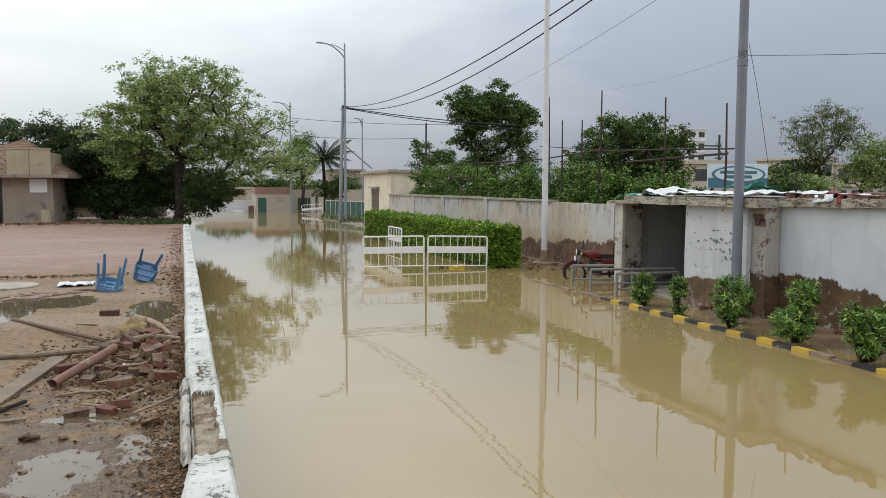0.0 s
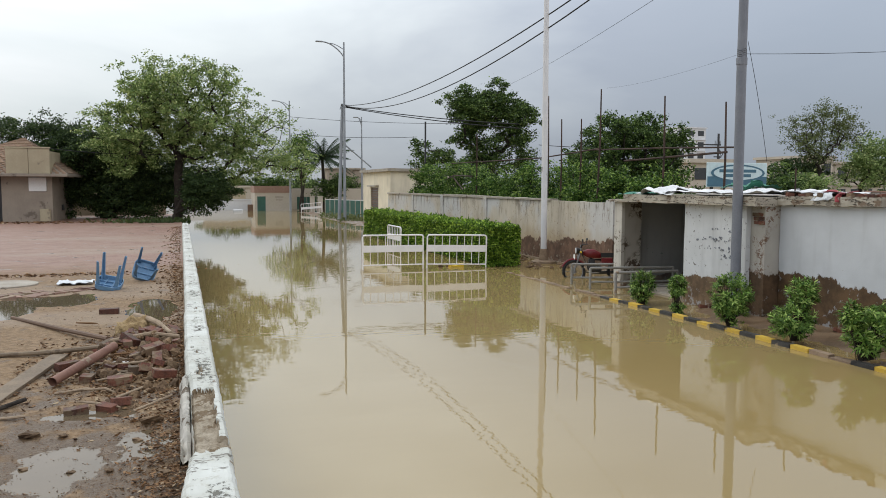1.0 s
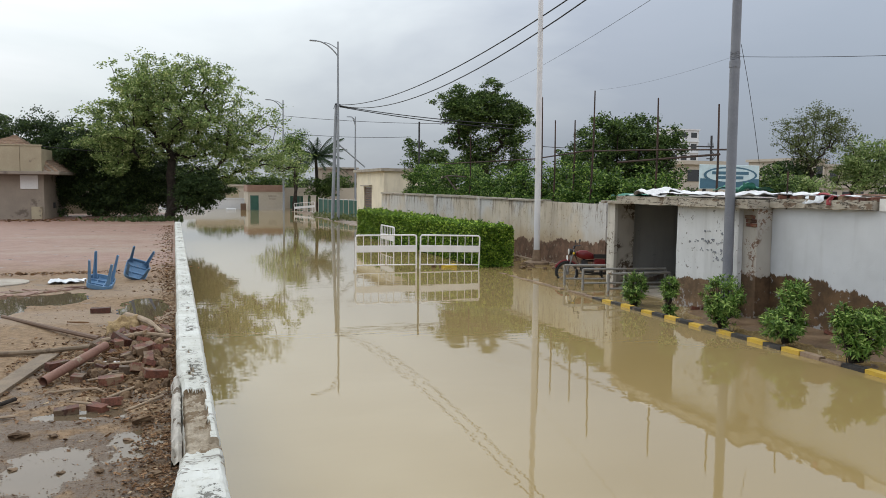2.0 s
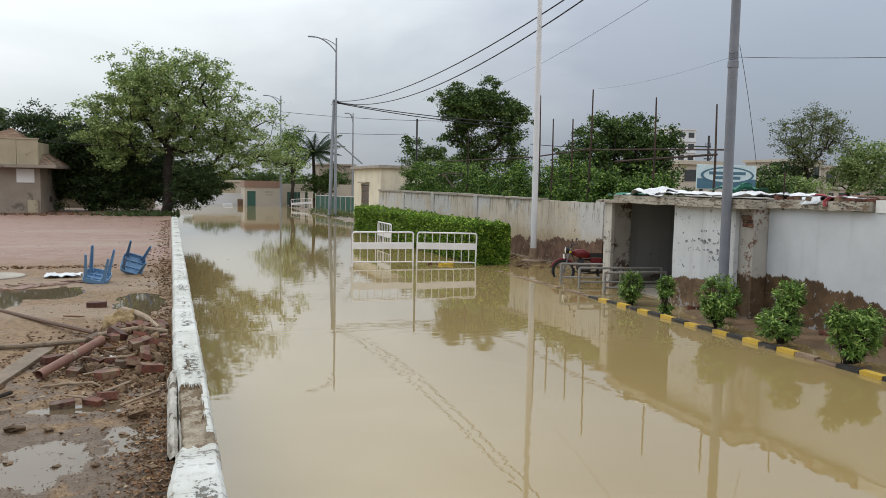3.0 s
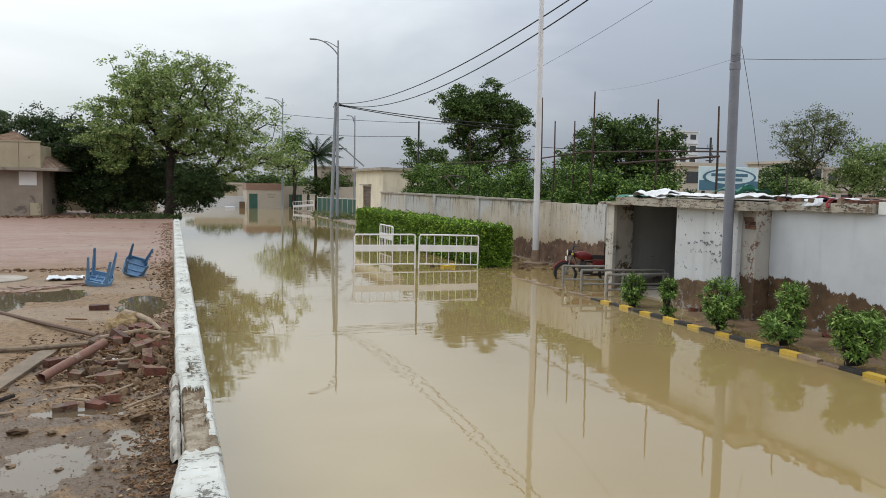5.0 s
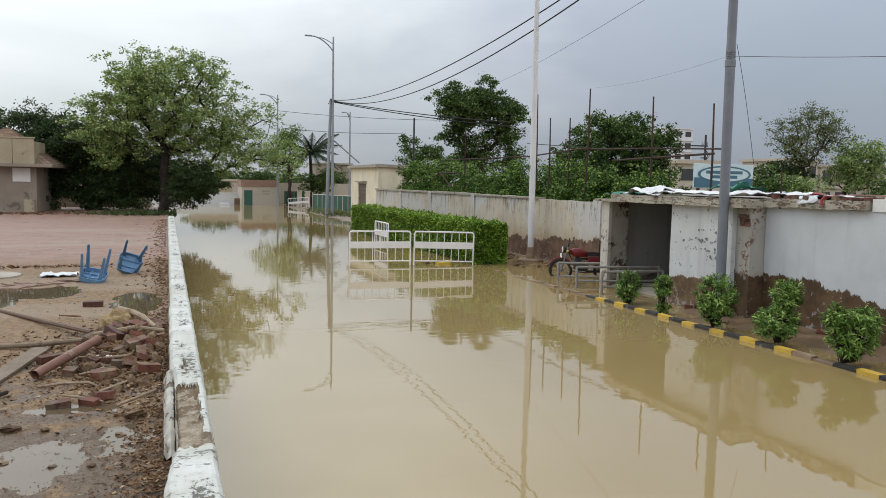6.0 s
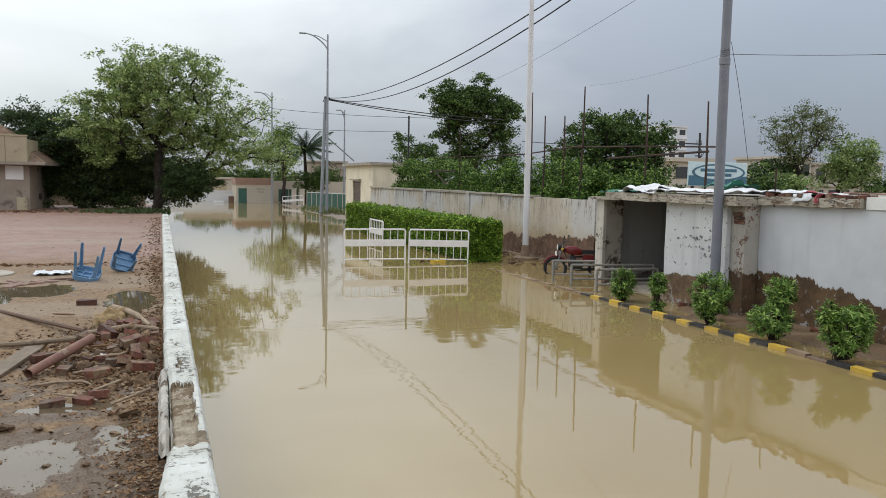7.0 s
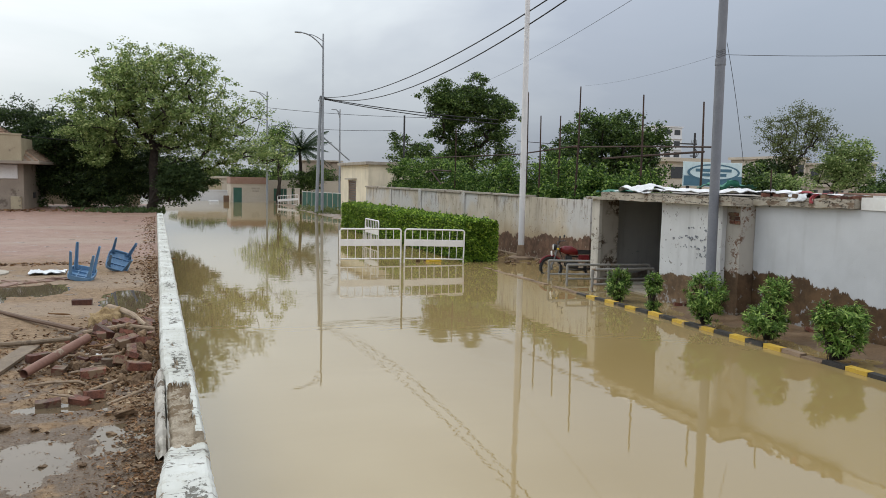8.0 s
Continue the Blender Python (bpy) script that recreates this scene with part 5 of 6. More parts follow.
def litter(n, seed, spot, size, material, name, label):
    rr = random.Random(seed)
    g = Geo()
    for _ in range(n):
        x, y = spot(rr)
        z = floor_height(x, y)
        s, w, q = size * rr.uniform(0.4, 1.7), rr.uniform(0.2, 0.8), Matrix.Translation((x, y, z + 0.006)) @ Euler((rr.uniform(-0.5, 0.5), rr.uniform(-0.5, 0.5), rr.uniform(0, 6.3))).to_matrix().to_4x4()
        g.add([q @ Vector(p) for p in ((-s, 0, 0), (-s * 0.2, -s * w, s * 0.25), (s, 0.2 * s, 0.1 * s), (0.3 * s, s * w, s * 0.2), (0, 0, -s * 0.3))], [(0, 1, 2, 3), (0, 4, 1), (1, 4, 2), (2, 4, 3), (3, 4, 0)])
    tagged(part(name, g, M[material]), label, name, "", "stuff")


litter(2400, 1, lambda q: (-0.01 - abs(q.gauss(0, 0.13)), q.uniform(3.6, 16)), 0.0135, "litter", "leaf_litter", "brown leaf litter and crumbs along the parapet")
litter(700, 2, lambda q: (-0.05 - abs(q.gauss(0, 0.2)), q.uniform(12, 31)), 0.026, "litter", "leaf_litter", "brown leaf litter drifted against the parapet")
litter(6500, 3, lambda q: (min(-0.03, q.gauss(-0.38, 0.24)) if q.random() < 0.85 else q.uniform(-1.4, -0.05), q.gauss(7.45, 0.75)), 0.016, "litter", "wood_chips", "splinters and straw scattered over the rubble")
litter(2200, 9, lambda q: (-0.02 - abs(q.gauss(0, 0.15)), q.uniform(3.3, 5.6)), 0.0105, "litter", "leaf_litter", "matted brown leaves and straw at the parapet's foot")
litter(6000, 4, lambda q: (q.uniform(-1.7, -0.05), q.uniform(3.6, 6.6)), 0.0048, "litter", "grit", "dark grit strewn over wet mud")
litter(700, 6, lambda q: (q.uniform(-3.5, -0.1), q.uniform(8, 14)), 0.009, "litter", "grit", "scattered crumbs of brick and leaf")
litter(420, 5, lambda q: (q.gauss(-2.4, 1.2), 15.0 + q.gauss(0, 0.14)), 0.028, "litter", "leaf_litter", "line of washed-up leaves across the paving")
litter(600, 8, lambda q: (q.uniform(-12, -0.3), q.gauss(36.0, 0.5)), 0.07, "litter", "leaf_litter", "washed-up leaves below the trees")

for k in range(26):
    x, y, a, ln = r.gauss(-0.42, 0.22), r.gauss(7.5, 0.75), r.uniform(-0.7, 0.9), r.uniform(0.08, 0.24)
    x = min(x, -0.16)
    lay("stick", "broken splinter of wood on the rubble", "stick", [(x - ln * math.cos(a), y - ln * math.sin(a), 0.05 * r.random()), (x, y, 0.02), (x + ln * 0.4, y + ln * math.sin(a), 0.05 * r.random())], [0.007, 0.012, 0.006], r.choice(("timber", "plank", "litter")), 6)

# broken edge of the paving: loose red tiles
r = random.Random(23)
tile_mesh = rough_box(Geo(), -0.11, 0.11, -0.11, 0.11, -0.03, 0.03, 0.11, 0.004, 1).mesh("paving_tile", M["paving"])
for k in range(26):
    u = k / 25
    x, y = -3.0 + 1.75 * u + r.uniform(-0.06, 0.06), 12.0 + 0.85 * u + r.uniform(-0.16, 0.22)
    ob = new("paving_tile", tile_mesh)
    ob.matrix_basis = pose(x, y, floor_height(x, y) - 0.016, r.uniform(-6, 6), r.uniform(-6, 6), 45 + r.uniform(-12, 12))
    tagged(ob, "loose red paving tile at the washed-out edge", "paving tile", "loose paving tiles")
g = Geo()
g.tube([(0, 0, -0.04), (0, 0, 0.028), (0, 0, 0.034)], [0.50, 0.50, 0.47], 30)
tagged(part("manhole_cover", g, M["concrete"], smooth=False, at=pose(-2.72, 13.75, 0.838)), "round concrete manhole cover edged with silt", "manhole cover")
# wet sheet
pts = []
for i in range(13):
    pts.append([(-1.9 + 0.52 * j / 14 + 0.03 * nz(i, j, 0.7, 2), 13.35 + 0.42 * i / 12 + 0.04 * nz(i, j, 0.9, 4), 0.86 + 0.03 + 0.035 * nz(i * 0.5, j * 0.5, 1.0, 6) + 0.006 * math.sin(j * 0.9)) for j in range(15)])
g = Geo().grid(pts)
g.grid([[(x, y, z - 0.012) for x, y, z in row][::-1] for row in pts])
tagged(part("sheet", g, M["cloth"], smooth=True), "crumpled wet white plastic sheet on the paving", "plastic sheet")


def stool(at, label):
    """Moulded plastic stool upside down: round-cornered seat at the origin with a deep rim, four flanged legs along +z."""
    ob = thing("plastic_stool", label, "stool", at, "upturned stools")

    def ring(half, z):
        out = []
        for i in range(32):
            a = 2 * math.pi * i / 32
            c, d = math.cos(a), math.sin(a)
            k = half / (abs(c) ** 4.5 + abs(d) ** 4.5) ** (1 / 4.5)
            out.append((c * k, d * k, z))
        return out

    g = Geo()
    loops = [ring(0.165, -0.034), ring(0.182, -0.026), ring(0.186, -0.01), ring(0.186, 0.052), ring(0.176, 0.052), ring(0.172, -0.012)]
    for i in range(5):
        g.add(loops[i] + loops[i + 1], [(j, (j + 1) % 32, 32 + (j + 1) % 32, 32 + j) for j in range(32)])
    g.add(loops[0], [tuple(range(31, -1, -1))]).add(loops[5], [tuple(range(32))])
    part("seat", g, M["blue"], ob)
    for a in range(4):
        rot = Matrix.Rotation(a * math.pi / 2 + math.pi / 4, 4, "Z")
        g = Geo()
        for s in (-1, 1):
            vs = []
            for rad, z, w, th in ((0.212, -0.005, 0.046, 0.012), (0.222, 0.09, 0.034, 0.010), (0.248, 0.44, 0.023, 0.008)):
                vs += [rot @ Vector(q) for q in ((rad, 0, z), (rad - w, w * s, z), (rad - w - th, (w - th) * s, z), (rad - th * 1.5, 0, z))]
            fs = [(i * 4 + j, i * 4 + (j + 1) % 4, i * 4 + 4 + (j + 1) % 4, i * 4 + 4 + j) for i in range(2) for j in range(4)]
            g.add(vs, fs + [(0, 1, 2, 3), (8, 9, 10, 11)])
        part("leg", g, M["blue"], ob)
    for s in (-1, 1):
        part("rib", Geo().box(-0.165, 0.165, -0.006 + 0.06 * s, 0.006 + 0.06 * s, -0.012, 0.016), M["blue"], ob)
        part("cross_rib", Geo().box(-0.006 + 0.06 * s, 0.006 + 0.06 * s, -0.165, 0.165, -0.0115, 0.012), M["blue"], ob)


stool(pose(-1.08, 12.75, 0.925, 20, 12, -8), "upturned blue plastic stool with its legs in the air")
stool(pose(-0.62, 13.85, 0.995, 54, 18, 4), "overturned blue plastic stool showing its ribbed underside")

# ---- hut ----
hut = thing("hut", "small brown gatehouse with a tiled pyramid roof", "hut", pose(-5.33, 37.4, 0.84, 0, 0, -4))
part("front_wall", Geo().box(-2.0, 0, 0, 0.2, 0, 1.95), M["hut_wall"], hut)
part("front_wall", Geo().box(-5.0, -3.0, 0, 0.2, 0, 1.95), M["hut_wall"], hut)
part("side_wall", Geo().box(-0.2, 0, 0.2, 4.2, 0, 1.95), M["hut_wall"], hut)
part("back_wall", Geo().box(-5.0, -0.2, 4.0, 4.2, 0, 1.95), M["hut_wall"], hut)
part("side_wall", Geo().box(-5.0, -4.8, 0.2, 4.0, 0, 1.95), M["hut_wall"], hut)
part("eave_slab", Geo().box(-5.6, 0.75, -0.65, 4.7, 1.95, 2.08, None, 0.015), M["hut_wall"], hut, "brown concrete eave slab")
for x0, x1 in ((-1.66, -0.80), (-0.785, 0.04)):
    part("fascia_panel", Geo().box(x0, x1, -0.5, -0.42, 2.08, 3.16, None, 0.012), M["hut_panel"], hut, "tan rendered fascia panel")
part("fascia_cap", Geo().box(-1.69, 0.07, -0.53, -0.40, 3.163, 3.22), M["hut_panel"], hut)
part("fascia_side", Geo().box(-0.02, 0.04, -0.415, 1.6, 2.083, 3.05), M["hut_panel"], hut)
part("grille_frame", Geo().box(-2.98, -2.92, 0.05, 0.12, 0, 1.95).box(-2.08, -2.02, 0.05, 0.12, 0, 1.95), M["iron"], hut)
for k in range(9):
    part("grille_bar", Geo().tube([(-2.9 + 0.1 * k, 0.08, 0), (-2.9 + 0.1 * k, 0.08, 1.95)], 0.014, 6), M["iron"], hut)
part("notice_board", Geo().box(-0.92, -0.22, -0.05, -0.003, 1.32, 1.92, None, 0.01), M["white_paint"], hut, "blank white notice board")
part("meter_box", Geo().box(-0.50, -0.08, -0.14, -0.003, 0.02, 0.56, None, 0.015), M["hut_panel"], hut, "pale meter box")
part("side_fitting", Geo().box(0.003, 0.06, 1.7, 2.0, 0.45, 0.7), M["iron"], hut)
ax, ay, az = -1.55, 2.1, 3.72
cor = [(-5.5, -0.3, 2.085), (0.70, -0.3, 2.085), (0.70, 4.6, 2.085), (-5.5, 4.6, 2.085)]
part("roof", Geo().add([(ax, ay, az - 0.06)] + cor, [(0, 1, 2), (0, 2, 3), (0, 3, 4), (0, 4, 1), (4, 3, 2, 1)]), M["hut_wall"], hut)
roof_tile = Geo()
for side in range(4):
    p0, p1, top = Vector(cor[side]), Vector(cor[(side + 1) % 4]), Vector((ax, ay, az))
    for c in range(22):
        u0, u1 = c / 22, (c + 1.15) / 22
        l0, l1, m0, m1 = p0.lerp(top, u0), p0.lerp(top, min(u1, 1)), p1.lerp(top, u0), p1.lerp(top, min(u1, 1))
        k = max(1, int((m0 - l0).length / 0.28))
        for j in range(k):
            a, b = j / k + 0.01, (j + 1) / k - 0.01
            up = Vector((0, 0, 0.045 + 0.012 * math.sin(j * 7.3 + c * 3.1)))
            q = [l0.lerp(m0, a) + up, l0.lerp(m0, b) + up, l1.lerp(m1, b) + up * 0.5, l1.lerp(m1, a) + up * 0.5]
            roof_tile.add(q + [p - up for p in q[:2]], [(0, 1, 2, 3), (4, 5, 1, 0)])
tagged(part("roof_tiles", roof_tile, M["roof_tile"], hut, "rows of worn clay tiles"), kind="stuff")
for x in (-3.2,):
    part("aerial", Geo().tube([(x, 1.5, 3.2), (x, 1.5, 4.7)], 0.02, 5).tube([(x - 0.25, 1.5, 4.3), (x + 0.25, 1.5, 4.3)], 0.012, 5), M["iron"], hut)
setting("wall_back", rough_box(Geo(), -14, -0.8, 44.2, 44.4, 0.5, 1.75, 0.5, 0.02, 4), M["hut_panel"], "low brown wall behind the trees")

# weeds at the forecourt's far edge
wr = np.random.default_rng(5)
wc = np.stack([wr.normal(-0.9, 1.1, 900).clip(-4.5, 0.3), 34.4 + np.abs(wr.normal(size=900)) * 1.8, 0.86 + np.abs(wr.normal(size=900)) * 0.06], 1)
tagged(part("weeds", leaf_mesh("weeds", wc, 0.08, M["weeds"], 2.4, 6, -0.9), None), "low green weeds at the forecourt's edge", "weeds", "", "stuff")
wc = np.stack([wr.uniform(10.3, 12.6, 600), wr.uniform(51.5, 62, 600), np.abs(wr.normal(size=600)) * 0.16], 1)
tagged(part("weeds", leaf_mesh("weeds", wc, 0.11, M["leaf_pale"], 2.4, 7, -0.9), None), "dry weeds standing in water by the fence", "weeds", "", "stuff")
setting("bank", Geo().grid([[(x, y, -0.05 + 0.09 * math.exp(-((x - 11.0) / 0.9) ** 2) + nz(x, y, 1.5, 3) * 0.05) for x in np.arange(8.9, 14.9, 0.3)] for y in np.arange(43, 72, 0.5)]), M["mud"], "muddy bank below the fence", True, "ground")

# ---- cream house at the wall's end ----
house = thing("gate_house", "small cream flat-roofed house at the wall's end", "house", pose(11.55, 43.5, 0))
part("wall", rough_box(Geo(), 0, 0.22, 0.22, 2.9, -0.4, 3.30, 0.5, 0.008, 2), M["wall_house"], house)
part("wall", rough_box(Geo(), 0, 0.22, 4.9, 7.0, -0.4, 3.30, 0.5, 0.008, 3), M["wall_house"], house)
part("wall", rough_box(Geo(), 0, 0.22, 2.9, 4.9, -0.4, 0.95, 0.5, 0.008, 4), M["wall_house"], house)
part("wall", rough_box(Geo(), 0, 0.22, 2.9, 4.9, 2.35, 3.30, 0.5, 0.008, 5), M["wall_house"], house)
part("wall", rough_box(Geo(), 0, 4.5, 0, 0.215, -0.4, 3.30, 0.5, 0.008, 6), M["wall_house"], house)
part("wall", Geo().box(4.28, 4.5, 0.22, 7.0, -0.4, 3.30), M["wall_house"], house)
part("roof", rough_box(Geo(), -0.22, 4.7, -0.22, 7.2, 3.30, 3.47, 0.4, 0.012, 7), M["concrete"], house, "flat concrete roof slab")
win = part("window", Geo().box(0.06, 0.10, 2.9, 4.9, 0.95, 2.35), M["glass"], house, "dark shuttered window")
for k in range(9):
    part("slat", Geo().box(0.03, 0.055, 2.95, 4.85, 1.0 + 0.15 * k, 1.09 + 0.15 * k), M["wood_door"], win)
part("canopy", Geo().box(-0.22, 0.0, 2.75, 5.05, 2.40, 2.48), M["concrete"], house)

# ---- fences and far buildings down the road ----
fence = thing("fence", "green sheet metal fence with white posts", "fence")
fa, fb = Vector((12.1, 68.0, 0)), Vector((14.3, 61.5, 0))
fd = (fb - fa).normalized()
for k in range(8):
    p0 = fa.lerp(fb, k / 8)
    mm = Matrix.Translation(p0) @ Matrix.Rotation(math.atan2(fd.y, fd.x), 4, "Z")
    ln = (fb - fa).length / 8
    part("panel", Geo().box(0.06, ln - 0.06, -0.02, 0.02, 0.0, 1.22, mm), M["green_paint"], fence)
    part("post", Geo().box(-0.035, 0.035, -0.035, 0.035, -0.4, 1.40, mm, 0.01), M["far_cream"], fence, "white fence post")
    part("top_rail", Geo().box(0.05, ln - 0.05, -0.02, 0.02, 1.22, 1.27, mm), M["white_paint"], fence)
gate = thing("gate", "green sheet metal gate between white pillars", "gate")
for x, y in ((11.62, 72.2), (12.1, 70.6)):
    part("pillar", Geo().box(x - 0.2, x + 0.2, y - 0.2, y + 0.2, -0.4, 1.42, None, 0.02).box(x - 0.25, x + 0.25, y - 0.25, y + 0.25, 1.424, 1.5), M["far_cream"], gate, "pale gate pillar")
for k in range(2):
    part("leaf", Geo().box(11.0 + 1.0 * k, 11.96 + 1.0 * k, 77.8, 77.85, 0.05, 1.25), M["green_paint"], gate)
    part("top_rail", Geo().box(11.0 + 1.0 * k, 11.96 + 1.0 * k, 77.77, 77.88, 1.253, 1.33), M["green_paint"], gate)
kiosk = thing("gate_shed", "low cream shed with a red brick band and green door", "shed", pose(6.73, 76, 0))
part("wall", rough_box(Geo(), 0, 0.2, 0, 0.2, -0.5, 1.75, 0.5, 0.0, 1), M["far_cream"], kiosk)
part("wall", Geo().box(1.02, 3.44, 0, 0.2, -0.5, 1.75).box(0.2, 1.02, 0, 0.2, 1.42, 1.75), M["far_cream"], kiosk)
for x in (0, 3.24):
    part("side_wall", Geo().box(x, x + 0.2, 0.2, 4, -0.5, 1.75), M["far_cream"], kiosk)
part("brick_band", Geo().box(-0.06, 3.5, -0.06, 4.1, 1.753, 2.40), M["far_red"], kiosk, "red brick parapet band")
part("door", Geo().box(0.22, 1.0, 0.06, 0.11, -0.4, 1.40), M["green_paint"], kiosk, "green metal door")
for k, (x0, x1, z) in enumerate(((1.9, 2.7, 1.25), (2.0, 2.6, 1.0))):
    part("lettering_bar", Geo().box(x0, x1, -0.012, -0.002, z, z + 0.16), M["concrete"], kiosk, "faded grey bar of lettering")
setting("wall_distant", Geo().box(-14, 6.7, 80, 80.25, -0.5, 0.95).box(-14, 6.7, 79.96, 80.3, 0.953, 1.08), M["far_white"], "long low white wall across the flooded road")
b = thing("far_house", "far low cream house with a shuttered window", "house", pose(2.5, 92, 0))
part("wall", Geo().box(0, 5.2, 0, 6, -0.5, 2.2), M["far_cream"], b)
part("roof", Geo().box(-0.2, 5.4, -0.2, 6.2, 2.203, 2.42), M["far_cream"], b)
part("window", Geo().box(3.0, 4.6, -0.05, -0.004, 0.9, 1.8), M["hut_panel"], b, "pale shuttered window")
tagged(part("wooden_box", Geo().box(-0.25, 0.25, -0.2, 0.2, -0.3, 0.62, None, 0.02), M["wood_door"], at=pose(6.3, 76.2, 0)), "brown wooden box standing in the flood", "box")
tagged(part("drift_box", Geo().box(-0.42, 0.42, -0.25, 0.25, -0.2, 0.18, None, 0.03), M["far_white"], at=pose(5.1, 75.5, 0)), "white box floating in the flood", "box")
setting("wall_lane", rough_box(Geo(), 10.9, 24, 82, 82.3, -0.5, 2.15, 0.8, 0.02, 9), M["far_cream"], "pale grey lane wall beyond the gate")
b = thing("far_house", "far brown flat-roofed house behind the lane wall", "house", pose(17.5, 96, 0))
part("wall", Geo().box(0, 4.5, 0, 5, -0.5, 4.5), M["hut_wall"], b)
part("roof", Geo().box(-0.2, 4.7, -0.2, 5.2, 4.503, 4.7), M["concrete"], b)
tree("shrub", "dark shrub below the coconut palm", (13.9, 77.0, 0), [(0, 0, -0.3), (0, 0, 0.5), (0, 0, 1.0)], [(0, 0, 2.0, 1.3, 1.0, 1.2), (1.0, 0, 2.4, 1.0, 0.9, 0.9)], 50, 110, 0.3, 0.1, "leaf_mango", 83)
tree("roadside_tree", "dark roadside tree beyond the lane wall", (18.2, 90, 0), [(0, 0, -0.3), (0, 0, 1.4), (0, 0, 2.0)], [(0, 0, 2.7, 2.0, 1.6, 1.0), (-4.5, 0, 2.4, 2.0, 1.5, 0.8)], 60, 70, 0.35, 0.14, "leaf_mango", 81)

tree("roadside_tree", "dark green tree beyond the far shed", (8.5, 95, 0), [(0, 0, -0.3), (0, 0, 1.2), (0, 0, 1.8)], [(0, 0, 2.7, 3.0, 1.6, 0.9), (-4, 0, 2.6, 2.6, 1.6, 0.8), (3.5, 0, 2.8, 2.2, 1.6, 0.9)], 110, 130, 0.34, 0.11, "leaf_mango", 84)

# ---- beyond the garden ----
sign = thing("sign_board", "pale blue sign board with a dark oval emblem", "sign", pose(19.3, 25.0, 0))
part("board", Geo().box(0, 2.85, 0, 0.06, 2.45, 3.40, None, 0.01), M["sign_pale"], sign)
part("lower_band", Geo().box(0.02, 2.83, -0.010, -0.002, 2.47, 2.86), M["sign_blue"], sign, "dark blue band")


def oval(rx, rz, y0, y1, x=1.45, z=3.0):
    vs = [(x + rx * math.cos(a), y, z + rz * math.sin(a)) for y in (y0, y1) for a in np.linspace(0, 2 * math.pi, 41)[:-1]]
    return Geo().add(vs, [tuple(range(40))] + [(i, i + 40, (i + 1) % 40 + 40, (i + 1) % 40) for i in range(40)])


part("emblem_rim", oval(1.28, 0.33, -0.018, -0.011), M["sign_blue"], sign, "dark blue oval")
part("emblem", oval(1.16, 0.27, -0.026, -0.019), M["sign_pale"], sign, "pale oval")
for x0, x1, z in ((0.55, 2.30, 3.02), (0.85, 2.05, 2.84)):
    part("lettering_bar", Geo().box(x0, x1, -0.034, -0.027, z, z + 0.12), M["sign_blue"], sign, "blue bar of lettering")
for x in (0.3, 2.5):
    part("post", Geo().box(x - 0.05, x + 0.05, 0.061, 0.15, 0, 3.3), M["iron"], sign)


def block(name, label, x, y, w, d, h, storeys, bays, wall, roof):
    ob = thing(name, label, "building", pose(x, y, 0))
    part("wall", Geo().box(0, w, 0, d, -0.5, h), M[wall], ob)
    part("roof", Geo().box(-0.3, w + 0.3, -0.3, d + 0.3, h + 0.003, h + 0.35), M[roof], ob)
    hs = h / storeys
    for i in range(storeys):
        for k in range(bays):
            x0 = w * (k + 0.2) / bays
            part("window", Geo().box(x0, x0 + w / bays * 0.6, -0.05, -0.005, hs * i + hs * 0.35, hs * i + hs * 0.8), M["glass"], ob)
        if i:
            part("ledge", Geo().box(-0.1, w + 0.1, -0.35, -0.06, hs * i - 0.1, hs * i + 0.1), M[roof], ob)
    return ob


block("apartment_building", "tall white apartment building far off", 128.5, 180, 9.5, 10, 18.5, 6, 3, "far_white", "far_white")
block("far_house", "cream two-storey house behind the garden", 43.0, 58, 4.2, 6, 4.6, 2, 2, "far_cream", "far_cream")
block("far_house", "tan flat-roofed house behind the garden", 76.0, 80, 5.5, 8, 6.2, 2, 3, "far_cream", "far_cream")
block("far_house", "long tan house behind the acacias", 84.0, 82, 9.5, 8, 5.6, 2, 4, "far_cream", "far_cream")
block("far_house", "far grey building on the skyline", 133.0, 118, 6.0, 8, 7.8, 3, 2, "far_cream", "far_white")
setting("wall_garden", rough_box(Geo(), 15, 60, 24.0, 24.2, -0.2, 2.22, 0.8, 0.01, 3), M["white_paint"], "white inner garden wall")
py = thing("pylon", "transformer pole with crossarms and dangling cables", "utility pole", pose(47.2, 60, 0))
for x, h in ((-0.3, 4.6), (0.25, 7.4)):
    part("post", Geo().tube([(x, 0, -0.3), (x, 0, h)], 0.1, 8), M["iron"], py)
part("crossarm", Geo().box(-2.4, 0.5, -0.06, 0.06, 6.3, 6.42), M["iron"], py)
part("crossarm", Geo().box(-0.2, 0.6, -0.05, 0.05, 5.2, 5.3), M["iron"], py)
for x in (-0.1, 0.1, 0.45):
    part("insulator", Geo().tube([(x, 0, 6.42), (x, 0, 6.75)], [0.07, 0.04], 8), M["pole_far"], py)
for x, w in ((0.35, 0.45), (0.3, 0.3)):
    part("loose_loop", Geo().tube([(x + w * math.sin(a), 0.05, 6.0 - 1.0 * (a / 3.1) - 0.1 * math.sin(2 * a)) for a in np.linspace(0, 3.1, 12)], 0.03, 5), M["cable"], py, "dangling cable loop")
part("transformer", Geo().box(-0.4, 0.4, -0.35, 0.35, 3.9, 4.8, None, 0.05), M["pole_far"], py)
wire(sag((44.9, 60, 6.38), (30, 62, 6.1), 0.3), 0.03, "thick cable from the transformer pole")

